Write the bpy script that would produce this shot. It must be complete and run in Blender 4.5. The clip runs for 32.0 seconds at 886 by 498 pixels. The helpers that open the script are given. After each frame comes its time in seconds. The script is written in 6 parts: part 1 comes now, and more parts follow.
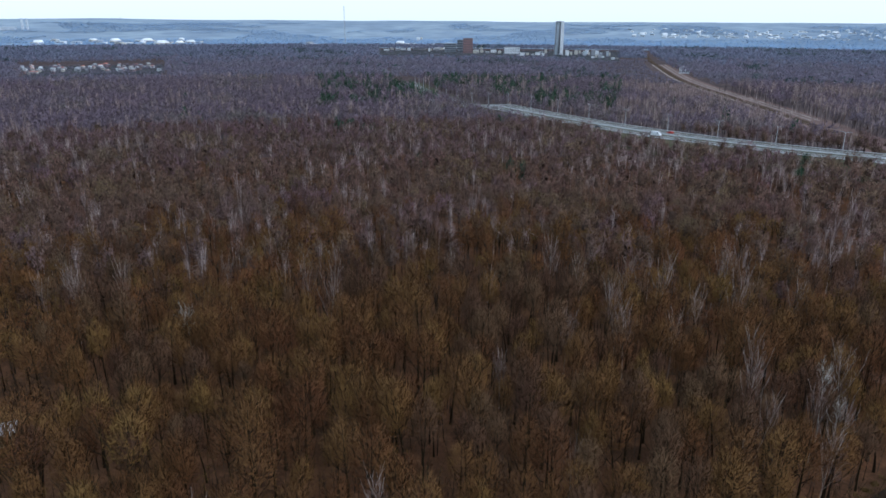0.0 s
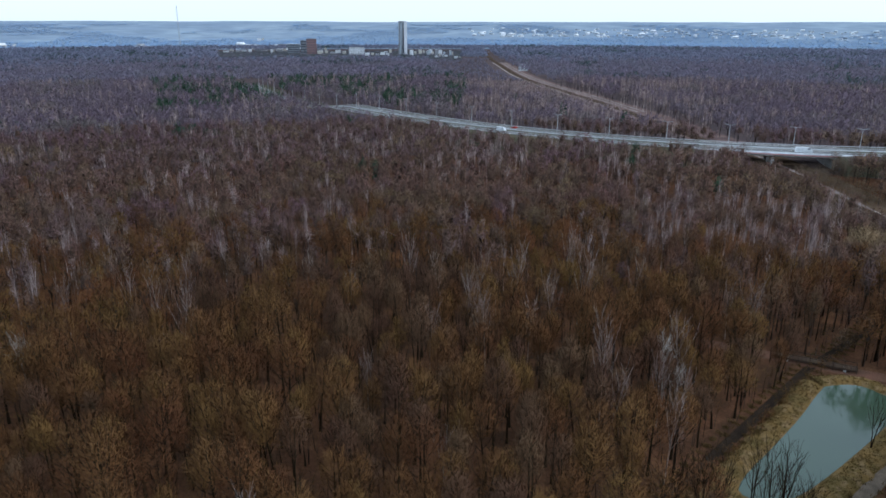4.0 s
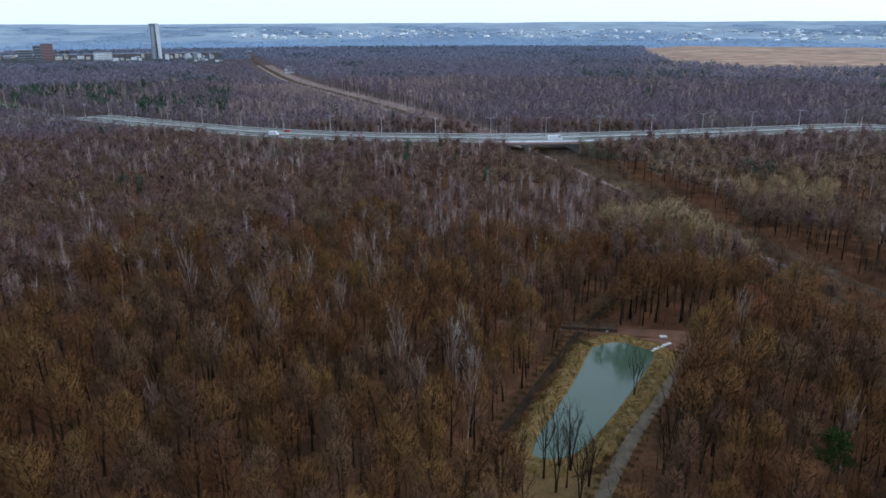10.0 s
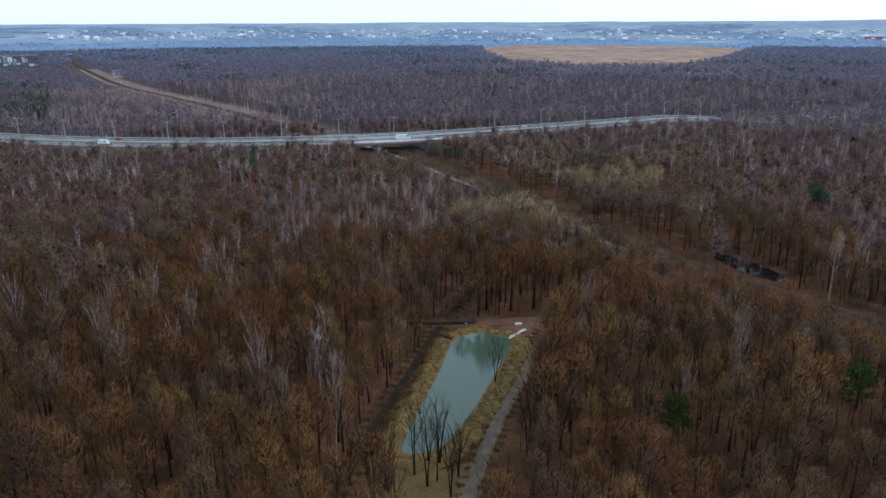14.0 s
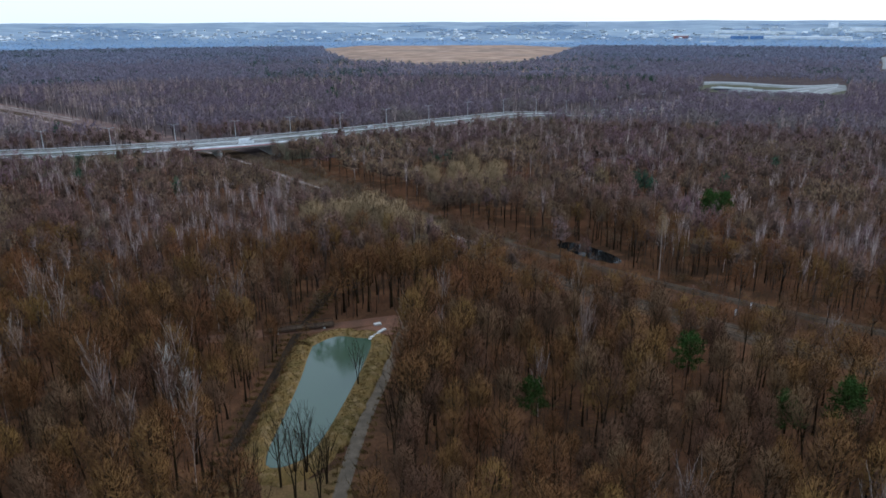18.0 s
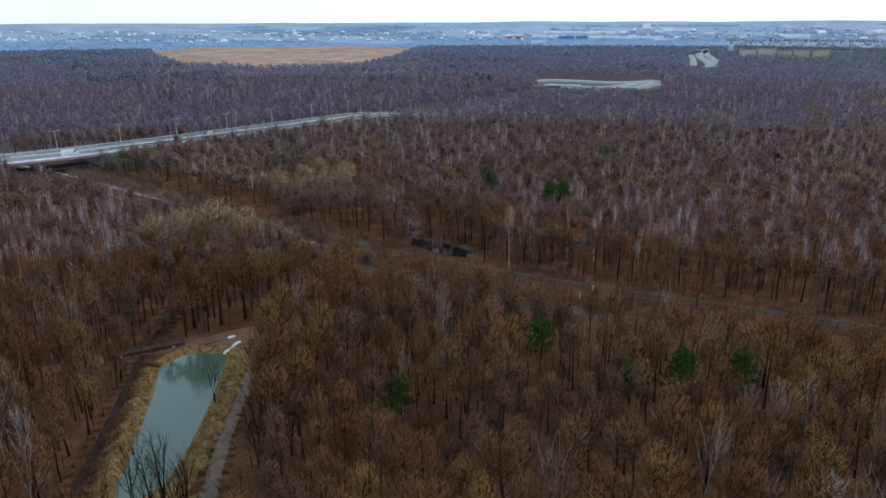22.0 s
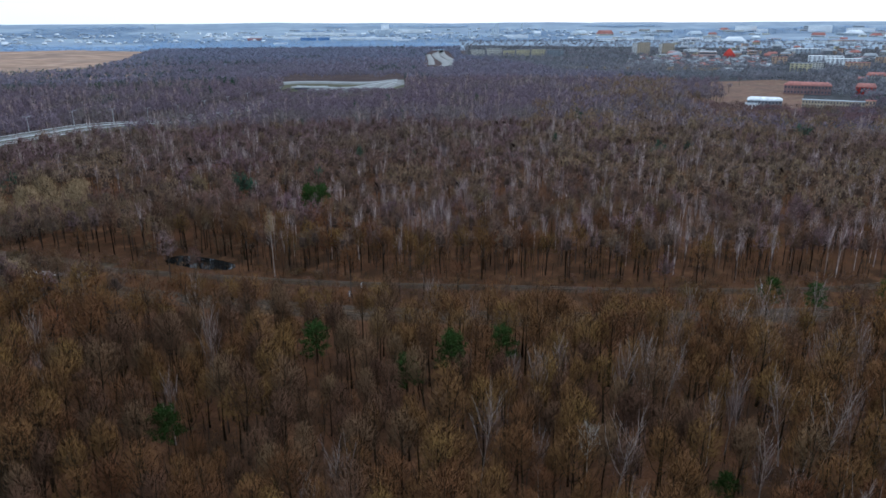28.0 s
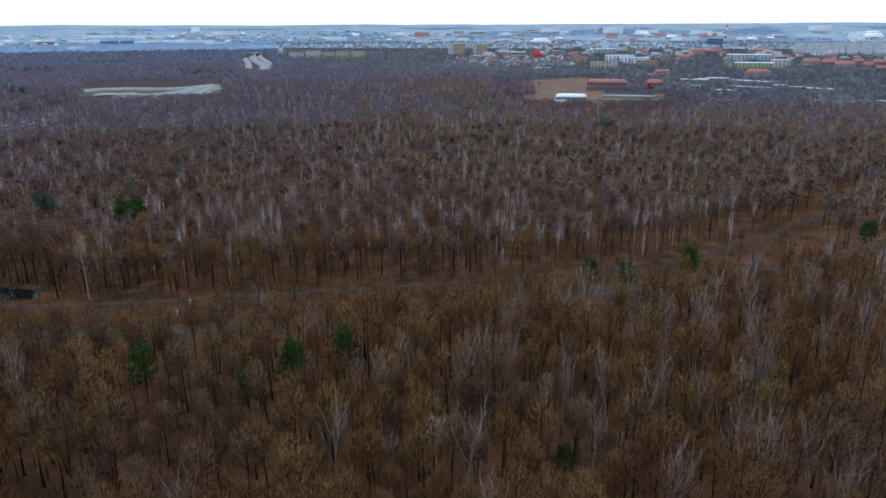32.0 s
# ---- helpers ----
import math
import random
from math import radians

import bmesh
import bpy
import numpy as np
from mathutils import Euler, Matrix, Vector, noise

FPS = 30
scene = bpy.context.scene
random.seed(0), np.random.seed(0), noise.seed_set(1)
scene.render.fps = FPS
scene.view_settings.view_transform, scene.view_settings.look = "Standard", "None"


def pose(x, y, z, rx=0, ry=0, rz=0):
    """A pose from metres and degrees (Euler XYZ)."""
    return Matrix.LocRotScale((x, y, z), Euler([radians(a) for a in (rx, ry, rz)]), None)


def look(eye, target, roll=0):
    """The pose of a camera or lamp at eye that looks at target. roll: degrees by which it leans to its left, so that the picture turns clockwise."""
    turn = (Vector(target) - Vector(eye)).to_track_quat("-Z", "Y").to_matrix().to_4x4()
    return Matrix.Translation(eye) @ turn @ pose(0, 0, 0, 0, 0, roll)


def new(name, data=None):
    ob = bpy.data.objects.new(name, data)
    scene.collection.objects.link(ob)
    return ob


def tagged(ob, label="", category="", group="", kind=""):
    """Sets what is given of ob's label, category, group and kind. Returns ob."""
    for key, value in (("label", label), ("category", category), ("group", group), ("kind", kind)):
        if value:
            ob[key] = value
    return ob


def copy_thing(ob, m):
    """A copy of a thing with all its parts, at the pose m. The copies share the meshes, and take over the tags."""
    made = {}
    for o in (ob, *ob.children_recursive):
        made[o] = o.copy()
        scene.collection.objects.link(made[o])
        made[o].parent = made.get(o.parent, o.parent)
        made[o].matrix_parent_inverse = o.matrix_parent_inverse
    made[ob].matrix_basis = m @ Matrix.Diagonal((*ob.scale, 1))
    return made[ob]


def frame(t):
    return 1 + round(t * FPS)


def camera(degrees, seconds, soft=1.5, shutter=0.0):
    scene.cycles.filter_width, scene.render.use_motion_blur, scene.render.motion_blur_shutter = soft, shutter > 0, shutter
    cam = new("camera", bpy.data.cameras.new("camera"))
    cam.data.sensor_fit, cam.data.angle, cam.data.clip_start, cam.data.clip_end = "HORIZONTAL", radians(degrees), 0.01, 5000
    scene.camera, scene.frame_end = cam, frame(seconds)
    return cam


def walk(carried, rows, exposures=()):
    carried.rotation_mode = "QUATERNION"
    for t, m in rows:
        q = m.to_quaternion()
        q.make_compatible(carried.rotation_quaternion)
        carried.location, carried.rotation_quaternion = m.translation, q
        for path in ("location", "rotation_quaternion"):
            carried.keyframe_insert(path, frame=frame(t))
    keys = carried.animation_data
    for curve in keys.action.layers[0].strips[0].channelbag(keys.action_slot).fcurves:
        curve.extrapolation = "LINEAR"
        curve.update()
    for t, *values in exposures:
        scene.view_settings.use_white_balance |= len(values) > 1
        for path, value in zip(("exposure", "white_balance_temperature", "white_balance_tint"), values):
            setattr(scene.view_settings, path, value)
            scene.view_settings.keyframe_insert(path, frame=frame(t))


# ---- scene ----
cam = camera(64.62, 32.0, soft=1.6)
EYE = (0.0, 0.0, 80.0)
# seconds, bearing to the right of +y, pitch, roll
TURN = [
    (0, -47.983, -17.975, 0.308),
    (1, -44.939, -17.942, 0.194),
    (2, -41.921, -17.935, 0.156),
    (3, -38.896, -17.934, 0.137),
    (4, -35.866, -17.929, 0.107),
    (5, -32.827, -17.918, 0.058),
    (6, -29.784, -17.903, -0.007),
    (7, -26.740, -17.885, -0.080),
    (8, -23.700, -17.868, -0.150),
    (9, -20.664, -17.856, -0.210),
    (10, -17.628, -17.849, -0.254),
    (11, -14.581, -17.848, -0.280),
    (12, -11.515, -17.853, -0.289),
    (13, -8.425, -17.861, -0.282),
    (14, -5.313, -17.871, -0.266),
    (15, -2.187, -17.881, -0.246),
    (16, 0.941, -17.890, -0.226),
    (17, 4.062, -17.895, -0.210),
    (18, 7.171, -17.896, -0.200),
    (19, 10.271, -17.893, -0.199),
    (20, 13.372, -17.887, -0.203),
    (21, 16.490, -17.879, -0.212),
    (22, 19.643, -17.869, -0.221),
    (23, 22.847, -17.860, -0.228),
    (24, 26.112, -17.852, -0.231),
    (25, 29.437, -17.845, -0.228),
    (26, 32.813, -17.839, -0.221),
    (27, 36.222, -17.832, -0.213),
    (28, 39.646, -17.822, -0.208),
    (29, 43.080, -17.805, -0.209),
    (30, 46.549, -17.780, -0.219),
    (31, 50.107, -17.748, -0.228),
    (32, 53.777, -17.714, -0.217),
]


def facing(bearing, pitch, roll):
    b, p = radians(bearing), radians(pitch)
    ahead = Vector((math.sin(b) * math.cos(p), math.cos(b) * math.cos(p), math.sin(p)))
    return look(EYE, Vector(EYE) + ahead * 100.0, roll)


walk(cam, [(t, facing(b, p, r)) for t, b, p, r in TURN], exposures=[(0.0, 0.22, 5850, 15), (32.0, 0.3, 5850, 15)])

# ---------------------------------------------------------------- light
SUN_EL, SUN_AZ = radians(38), radians(60)
world = bpy.data.worlds.new("overcast_sky")
scene.world = world
world.use_nodes = True
wn = world.node_tree
wn.nodes.clear()
sky = wn.nodes.new("ShaderNodeTexSky")
sky.sky_type, sky.sun_disc = "NISHITA", False
sky.sun_elevation, sky.sun_rotation = SUN_EL, SUN_AZ
sky.altitude, sky.air_density, sky.dust_density, sky.ozone_density = 300, 1.0, 1.2, 1.0
cloud = wn.nodes.new("ShaderNodeMix")
cloud.data_type = "RGBA"
cloud.inputs[0].default_value = 0.8
cloud.inputs[7].default_value = (7.2, 8.7, 9.5, 1)
bg = wn.nodes.new("ShaderNodeBackground")
bg.inputs["Strength"].default_value = 0.12
wout = wn.nodes.new("ShaderNodeOutputWorld")
wn.links.new(sky.outputs[0], cloud.inputs[6])
wn.links.new(cloud.outputs[2], bg.inputs[0])
wn.links.new(bg.outputs[0], wout.inputs[0])
sun = new("sun", bpy.data.lights.new("sun", "SUN"))
sun.data.energy, sun.data.angle, sun.data.color = 1.2, radians(18), (1.0, 0.97, 0.93)
sun.matrix_world = look((0, 0, 300), (-300 * math.sin(SUN_AZ) / math.tan(SUN_EL), -300 * math.cos(SUN_AZ) / math.tan(SUN_EL), 0))


# ---------------------------------------------------------------- materials
def material(name, c1, c2, scale=0.1, c3=None, fine=3.0, rough=0.9, bump=0.0, metal=0.0, rand=0.0, spec=0.04, lo=0.38, hi=0.62, trees=0.0, amp=0.32):
    """Two tones mixed by a broad noise, a third by another, darkened and lightened by a fine one."""
    m = bpy.data.materials.new(name)
    m.use_nodes = True
    nt = m.node_tree
    n, l = nt.nodes, nt.links
    bsdf = n["Principled BSDF"]
    co = n.new("ShaderNodeTexCoord")

    def noise_fac(sc, a, b, detail=3.0, shift=0.0):
        tex = n.new("ShaderNodeTexNoise")
        tex.inputs["Scale"].default_value, tex.inputs["Detail"].default_value = sc, detail
        vec = n.new("ShaderNodeVectorMath")
        vec.inputs[1].default_value = (shift, shift * 1.7, 0)
        l.new(co.outputs["Object"], vec.inputs[0])
        l.new(vec.outputs[0], tex.inputs["Vector"])
        mr = n.new("ShaderNodeMapRange")
        mr.inputs[1].default_value, mr.inputs[2].default_value = a, b
        l.new(tex.outputs[0], mr.inputs[0])
        return mr.outputs[0], tex

    def mix(fac, a, b, kind="MIX"):
        mx = n.new("ShaderNodeMix")
        mx.data_type, mx.blend_type = "RGBA", kind
        if isinstance(fac, float):
            mx.inputs[0].default_value = fac
        else:
            l.new(fac, mx.inputs[0])
        for sock, v in ((mx.inputs[6], a), (mx.inputs[7], b)):
            if isinstance(v, tuple):
                sock.default_value = (*v, 1)
            else:
                l.new(v, sock)
        return mx.outputs[2]

    f1, _ = noise_fac(scale, lo, hi)
    col = mix(f1, c1, c2)
    if c3:
        f2, _ = noise_fac(scale * 2.7, 0.5, 0.68, shift=71.0)
        col = mix(f2, col, c3)
    f3, tex = noise_fac(fine, 0.25, 0.75, 4.0, 13.0)
    shade = n.new("ShaderNodeMapRange")
    shade.inputs[3].default_value, shade.inputs[4].default_value = 1 - amp, 1 + amp
    l.new(f3, shade.inputs[0])
    hsv = n.new("ShaderNodeHueSaturation")
    l.new(col, hsv.inputs["Color"])
    if rand:
        info = n.new("ShaderNodeObjectInfo")
        vary = n.new("ShaderNodeMapRange")
        vary.inputs[3].default_value, vary.inputs[4].default_value = 1 - rand, 1 + rand
        l.new(info.outputs["Random"], vary.inputs[0])
        times = n.new("ShaderNodeMath")
        times.operation = "MULTIPLY"
        l.new(vary.outputs[0], times.inputs[0])
        l.new(shade.outputs[0], times.inputs[1])
        l.new(times.outputs[0], hsv.inputs["Value"])
        hue = n.new("ShaderNodeMapRange")
        hue.inputs[3].default_value, hue.inputs[4].default_value = 0.5 - rand * 0.05, 0.5 + rand * 0.04
        l.new(info.outputs["Random"], hue.inputs[0])
        l.new(hue.outputs[0], hsv.inputs["Hue"])
    elif trees:
        own = n.new("ShaderNodeAttribute")
        own.attribute_name = "tree"
        vary = n.new("ShaderNodeMapRange")
        vary.inputs[3].default_value, vary.inputs[4].default_value = 1 - trees, 1 + trees
        l.new(own.outputs["Fac"], vary.inputs[0])
        times = n.new("ShaderNodeMath")
        times.operation = "MULTIPLY"
        l.new(vary.outputs[0], times.inputs[0])
        l.new(shade.outputs[0], times.inputs[1])
        l.new(times.outputs[0], hsv.inputs["Value"])
        wrap = n.new("ShaderNodeMath")
        wrap.operation = "MULTIPLY"
        wrap.inputs[1].default_value = 7.31
        frac = n.new("ShaderNodeMath")
        frac.operation = "FRACT"
        l.new(own.outputs["Fac"], wrap.inputs[0])
        l.new(wrap.outputs[0], frac.inputs[0])
        hue = n.new("ShaderNodeMapRange")
        hue.inputs[3].default_value, hue.inputs[4].default_value = 0.485, 0.515
        l.new(frac.outputs[0], hue.inputs[0])
        l.new(hue.outputs[0], hsv.inputs["Hue"])
    else:
        l.new(shade.outputs[0], hsv.inputs["Value"])
    l.new(hsv.outputs[0], bsdf.inputs["Base Color"])
    bsdf.inputs["Roughness"].default_value, bsdf.inputs["Metallic"].default_value = rough, metal
    bsdf.inputs["Specular IOR Level"].default_value = spec
    if bump:
        b = n.new("ShaderNodeBump")
        b.inputs["Strength"].default_value, b.inputs["Distance"].default_value = 0.6, bump
        l.new(tex.outputs[0], b.inputs["Height"])
        l.new(b.outputs[0], bsdf.inputs["Normal"])
    if trees:
        thin = n.new("ShaderNodeBsdfTranslucent")
        l.new(hsv.outputs[0], thin.inputs["Color"])
        both = n.new("ShaderNodeMixShader")
        both.inputs[0].default_value = 0.32
        l.new(bsdf.outputs[0], both.inputs[1])
        l.new(thin.outputs[0], both.inputs[2])
        l.new(both.outputs[0], n["Material Output"].inputs["Surface"])
    return m


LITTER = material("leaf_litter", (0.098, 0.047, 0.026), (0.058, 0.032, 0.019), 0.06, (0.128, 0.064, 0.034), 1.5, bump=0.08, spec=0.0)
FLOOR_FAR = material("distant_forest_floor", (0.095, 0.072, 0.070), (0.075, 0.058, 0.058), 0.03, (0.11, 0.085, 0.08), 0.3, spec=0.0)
SCRUBLAND = material("cleared_scrub_ground", (0.17, 0.112, 0.10), (0.13, 0.09, 0.082), 0.04, (0.21, 0.15, 0.13), 0.5, spec=0.0)
# the haze over the far plain is mixed into this blue
FARLAND = material("hazed_farmland", (0.205, 0.262, 0.325), (0.245, 0.305, 0.36), 0.003, (0.185, 0.238, 0.305), 0.012, lo=0.42, hi=0.58, amp=0.16)
BARK = material("brown_bark", (0.030, 0.020, 0.011), (0.023, 0.016, 0.009), 0.8, None, 6.0, rand=0.3)
TWIG = material("olive_brown_twigs", (0.150, 0.076, 0.027), (0.126, 0.067, 0.025), 0.3, None, 3.0, rand=0.28)
TWIG_OAK = material("brown_oak_twigs", (0.148, 0.071, 0.028), (0.126, 0.062, 0.026), 0.3, None, 3.0, rand=0.28)
TWIG_ALDER = material("grey_brown_alder_twigs", (0.112, 0.062, 0.035), (0.096, 0.055, 0.032), 0.3, None, 3.0, rand=0.28)
WOOD_OAK = material("oak_canopy_twigs", (0.150, 0.073, 0.030), (0.134, 0.067, 0.029), 0.03, (0.134, 0.075, 0.027), 0.14, trees=0.3, amp=0.2)
WOOD_ALDER = material("alder_canopy_twigs", (0.116, 0.066, 0.040), (0.102, 0.058, 0.037), 0.03, None, 0.14, trees=0.3, amp=0.2)
BIRCH_BARK = material("white_birch_bark", (0.40, 0.32, 0.28), (0.29, 0.23, 0.20), 0.9, (0.15, 0.115, 0.095), 7.0, rand=0.15)
BIRCH_STEM = material("mauve_white_birch_stems", (0.50, 0.40, 0.365), (0.38, 0.305, 0.28), 0.3, (0.22, 0.17, 0.15), 2.0)
BIRCH_TWIG = material("grey_mauve_birch_twigs", (0.175, 0.118, 0.10), (0.205, 0.142, 0.122), 0.4, None, 3.0, rand=0.2)
DEAD = material("bleached_dead_wood", (0.46, 0.42, 0.37), (0.36, 0.33, 0.29), 0.9, None, 5.0)
PINE_BARK = material("pine_bark", (0.11, 0.06, 0.035), (0.08, 0.05, 0.035), 0.8, None, 5.0)
NEEDLES = material("pine_needles", (0.026, 0.055, 0.013), (0.040, 0.070, 0.017), 0.5, None, 3.0, rand=0.2)
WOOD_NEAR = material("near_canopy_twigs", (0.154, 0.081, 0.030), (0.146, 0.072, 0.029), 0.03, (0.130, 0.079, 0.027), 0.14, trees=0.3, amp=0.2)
# canopies turn mauve, then blue-grey with distance: haze put into the twig colour
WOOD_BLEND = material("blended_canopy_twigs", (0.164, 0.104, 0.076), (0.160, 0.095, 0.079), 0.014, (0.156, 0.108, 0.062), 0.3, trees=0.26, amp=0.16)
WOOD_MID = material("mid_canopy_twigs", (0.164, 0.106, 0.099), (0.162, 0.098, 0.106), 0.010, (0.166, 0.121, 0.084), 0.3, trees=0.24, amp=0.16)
WOOD_FAR = material("hazed_far_canopy", (0.176, 0.140, 0.166), (0.174, 0.130, 0.162), 0.008, (0.176, 0.150, 0.140), 0.15, trees=0.16, amp=0.12)
# tree belts of the plain, with haze put into their blue
WOOD_HAZE = material("haze_blue_canopy", (0.20, 0.32, 0.50), (0.17, 0.28, 0.44), 0.05, None, 0.5)
WOOD_EDGE = material("hazed_remote_canopy", (0.184, 0.168, 0.216), (0.190, 0.164, 0.210), 0.008, (0.180, 0.170, 0.192), 0.1, trees=0.12, amp=0.1)
WOOD_OUT = material("hazed_outer_canopy", (0.172, 0.184, 0.248), (0.184, 0.188, 0.250), 0.006, (0.166, 0.184, 0.242), 0.06, trees=0.08, amp=0.08)
# town trees made blue-grey to carry the haze in their colour
WOOD_TOWN = material("hazed_town_twigs", (0.190, 0.196, 0.226), (0.212, 0.204, 0.226), 0.006, (0.178, 0.190, 0.196), 0.05, trees=0.2, amp=0.12)
BIRCH_STAND = material("birch_stand_twigs", (0.255, 0.182, 0.172), (0.30, 0.22, 0.21), 0.03, None, 0.3, trees=0.3, amp=0.15)
WILLOW = material("yellowish_willow_twigs", (0.300, 0.208, 0.118), (0.245, 0.170, 0.098), 0.08, None, 0.5)
WOOD_TAN = material("tan_canopy_twigs", (0.214, 0.146, 0.090), (0.198, 0.132, 0.088), 0.014, (0.205, 0.140, 0.104), 0.3, trees=0.22, amp=0.16)
WOOD_SCRUB = material("tan_scrub_twigs", (0.165, 0.120, 0.082), (0.138, 0.100, 0.076), 0.04, (0.165, 0.126, 0.082), 0.3, trees=0.3, amp=0.2)
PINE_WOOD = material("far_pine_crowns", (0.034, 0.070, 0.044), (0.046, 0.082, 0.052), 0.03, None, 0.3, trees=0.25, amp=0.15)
# pine green lightened towards blue, as haze on the outer belts
PINE_OUT = material("hazed_outer_pines", (0.052, 0.084, 0.080), (0.066, 0.098, 0.092), 0.01, None, 0.1, trees=0.15, amp=0.1)
TRUNKS = material("stand_trunks", (0.034, 0.026, 0.020), (0.048, 0.037, 0.030), 0.05, None, 1.0)
# trunk bark for the far woods, paled and blued as painted haze
FAR_BARK = material("hazed_far_bark", (0.105, 0.086, 0.096), (0.090, 0.075, 0.084), 0.05, None, 1.0)
# dark brown core colour: paints the shade among a crown's inner limbs
LIMB_SHADE = material("shaded_inner_limbs", (0.070, 0.043, 0.031), (0.056, 0.036, 0.027), 0.1, None, 1.0)
GRASS = material("dry_yellow_grass", (0.160, 0.100, 0.036), (0.108, 0.075, 0.027), 0.25, (0.185, 0.124, 0.060), 4.0, bump=0.05)
SOIL = material("bare_brown_soil", (0.155, 0.078, 0.052), (0.118, 0.066, 0.044), 0.3, None, 4.0, bump=0.05, spec=0.0)
DRYFIELD = material("dry_brown_field", (0.155, 0.088, 0.062), (0.115, 0.072, 0.055), 0.02, (0.16, 0.105, 0.07), 0.2)
GRAVEL = material("grey_gravel", (0.145, 0.112, 0.082), (0.10, 0.078, 0.058), 0.4, None, 6.0, bump=0.03, spec=0.0)
PALE_GRAVEL = material("pale_pink_gravel", (0.30, 0.245, 0.22), (0.22, 0.18, 0.165), 0.05, (0.14, 0.105, 0.095), 1.0)
LIME = material("lime_green_render", (0.42, 0.46, 0.24), (0.37, 0.41, 0.22), 0.05, None, 0.5)
PINK = material("pinkish_render", (0.48, 0.36, 0.33), (0.42, 0.32, 0.30), 0.05, None, 0.5)
TAN = material("tan_panel_render", (0.46, 0.37, 0.27), (0.40, 0.33, 0.25), 0.05, None, 0.5)
TRACKSIDE = material("dry_tan_grass", (0.098, 0.066, 0.042), (0.076, 0.053, 0.036), 0.08, (0.12, 0.088, 0.060), 1.5, spec=0.0)
MEADOW = material("rough_tan_grass", (0.150, 0.092, 0.040), (0.105, 0.066, 0.031), 0.2, (0.125, 0.088, 0.034), 2.5, bump=0.06)
DITCH = material("wet_dark_mud", (0.022, 0.016, 0.012), (0.033, 0.024, 0.017), 0.4, None, 3.0, rough=0.95, spec=0.0)
BALLAST = material("railway_ballast", (0.085, 0.057, 0.038), (0.064, 0.045, 0.032), 0.2, None, 5.0, bump=0.06, spec=0.0)
STEEL = material("worn_rail_steel", (0.17, 0.128, 0.098), (0.13, 0.10, 0.078), 0.5, None, 5.0, rough=0.8, spec=0.0)
SLEEPER = material("grey_sleepers", (0.092, 0.066, 0.047), (0.066, 0.050, 0.038), 0.5, None, 5.0, spec=0.0)
ASPHALT = material("pale_worn_asphalt", (0.142, 0.143, 0.138), (0.112, 0.114, 0.112), 0.06, None, 0.8)
CONCRETE_ROAD = material("pale_concrete_road", (0.26, 0.265, 0.26), (0.21, 0.215, 0.21), 0.06, None, 0.8)
PAINT = material("white_road_paint", (0.72, 0.72, 0.70), (0.6, 0.6, 0.58), 0.5)
CONCRETE = material("pale_concrete", (0.50, 0.49, 0.47), (0.40, 0.39, 0.37), 0.3, None, 3.0)
VERGE = material("motorway_verge", (0.085, 0.083, 0.052), (0.070, 0.070, 0.046), 0.06, (0.092, 0.084, 0.054), 1.0)
GALV = material("galvanised_steel", (0.50, 0.51, 0.52), (0.42, 0.43, 0.44), 0.5, None, 4.0, rough=0.6)
FADED = material("faded_red_paint", (0.46, 0.25, 0.24), (0.38, 0.20, 0.19), 0.5)
RED = material("red_paint", (0.42, 0.05, 0.04), (0.34, 0.045, 0.035), 0.5)
TIMBER = material("weathered_timber", (0.092, 0.062, 0.042), (0.066, 0.046, 0.032), 0.8, None, 6.0, rand=0.2)
SAND = material("sandy_capped_soil", (0.30, 0.195, 0.138), (0.215, 0.15, 0.118), 0.006, (0.34, 0.235, 0.17), 0.03)
BLUEGREY = material("blue_grey_concrete", (0.27, 0.30, 0.33), (0.20, 0.225, 0.25), 0.1, (0.15, 0.15, 0.15), 1.0)
TOWN = material("town_ground", (0.052, 0.055, 0.064), (0.068, 0.068, 0.072), 0.01, (0.050, 0.056, 0.052), 0.1, spec=0.0)
WHITE = material("white_cladding", (0.74, 0.76, 0.78), (0.65, 0.67, 0.69), 0.03, None, 0.3)
GREY = material("grey_cladding", (0.30, 0.31, 0.33), (0.25, 0.26, 0.28), 0.03, None, 0.3)
# window glass; also the dark sheets that paint shade
DARK = material("dark_glazing_and_shade", (0.07, 0.08, 0.10), (0.10, 0.11, 0.13), 0.05, None, 0.5, rough=0.3)
# red-brown brick, lightened to paint in the haze before it
BRICK = material("hazed_red_brown_brick", (0.27, 0.165, 0.16), (0.22, 0.14, 0.138), 0.05, None, 0.5)
ROOF_RED = material("red_roof_tile", (0.37, 0.155, 0.13), (0.30, 0.14, 0.125), 0.05, None, 0.5)
ROOF_GREY = material("grey_roof_felt", (0.33, 0.35, 0.37), (0.27, 0.29, 0.31), 0.05, None, 0.5)
YELLOW = material("yellow_render", (0.55, 0.48, 0.31), (0.48, 0.42, 0.28), 0.05, None, 0.5)
ORANGE = material("orange_render", (0.50, 0.34, 0.24), (0.44, 0.30, 0.22), 0.05, None, 0.5)
CREAM = material("cream_render", (0.55, 0.52, 0.46), (0.48, 0.46, 0.41), 0.05, None, 0.5)
BLUE = material("blue_cladding", (0.12, 0.22, 0.42), (0.10, 0.19, 0.36), 0.05, None, 0.5)
# white cladding of distant buildings, its haze painted in as pale blue
PALE_BLUE = material("haze_paled_cladding", (0.48, 0.53, 0.57), (0.40, 0.45, 0.50), 0.02, None, 0.2)

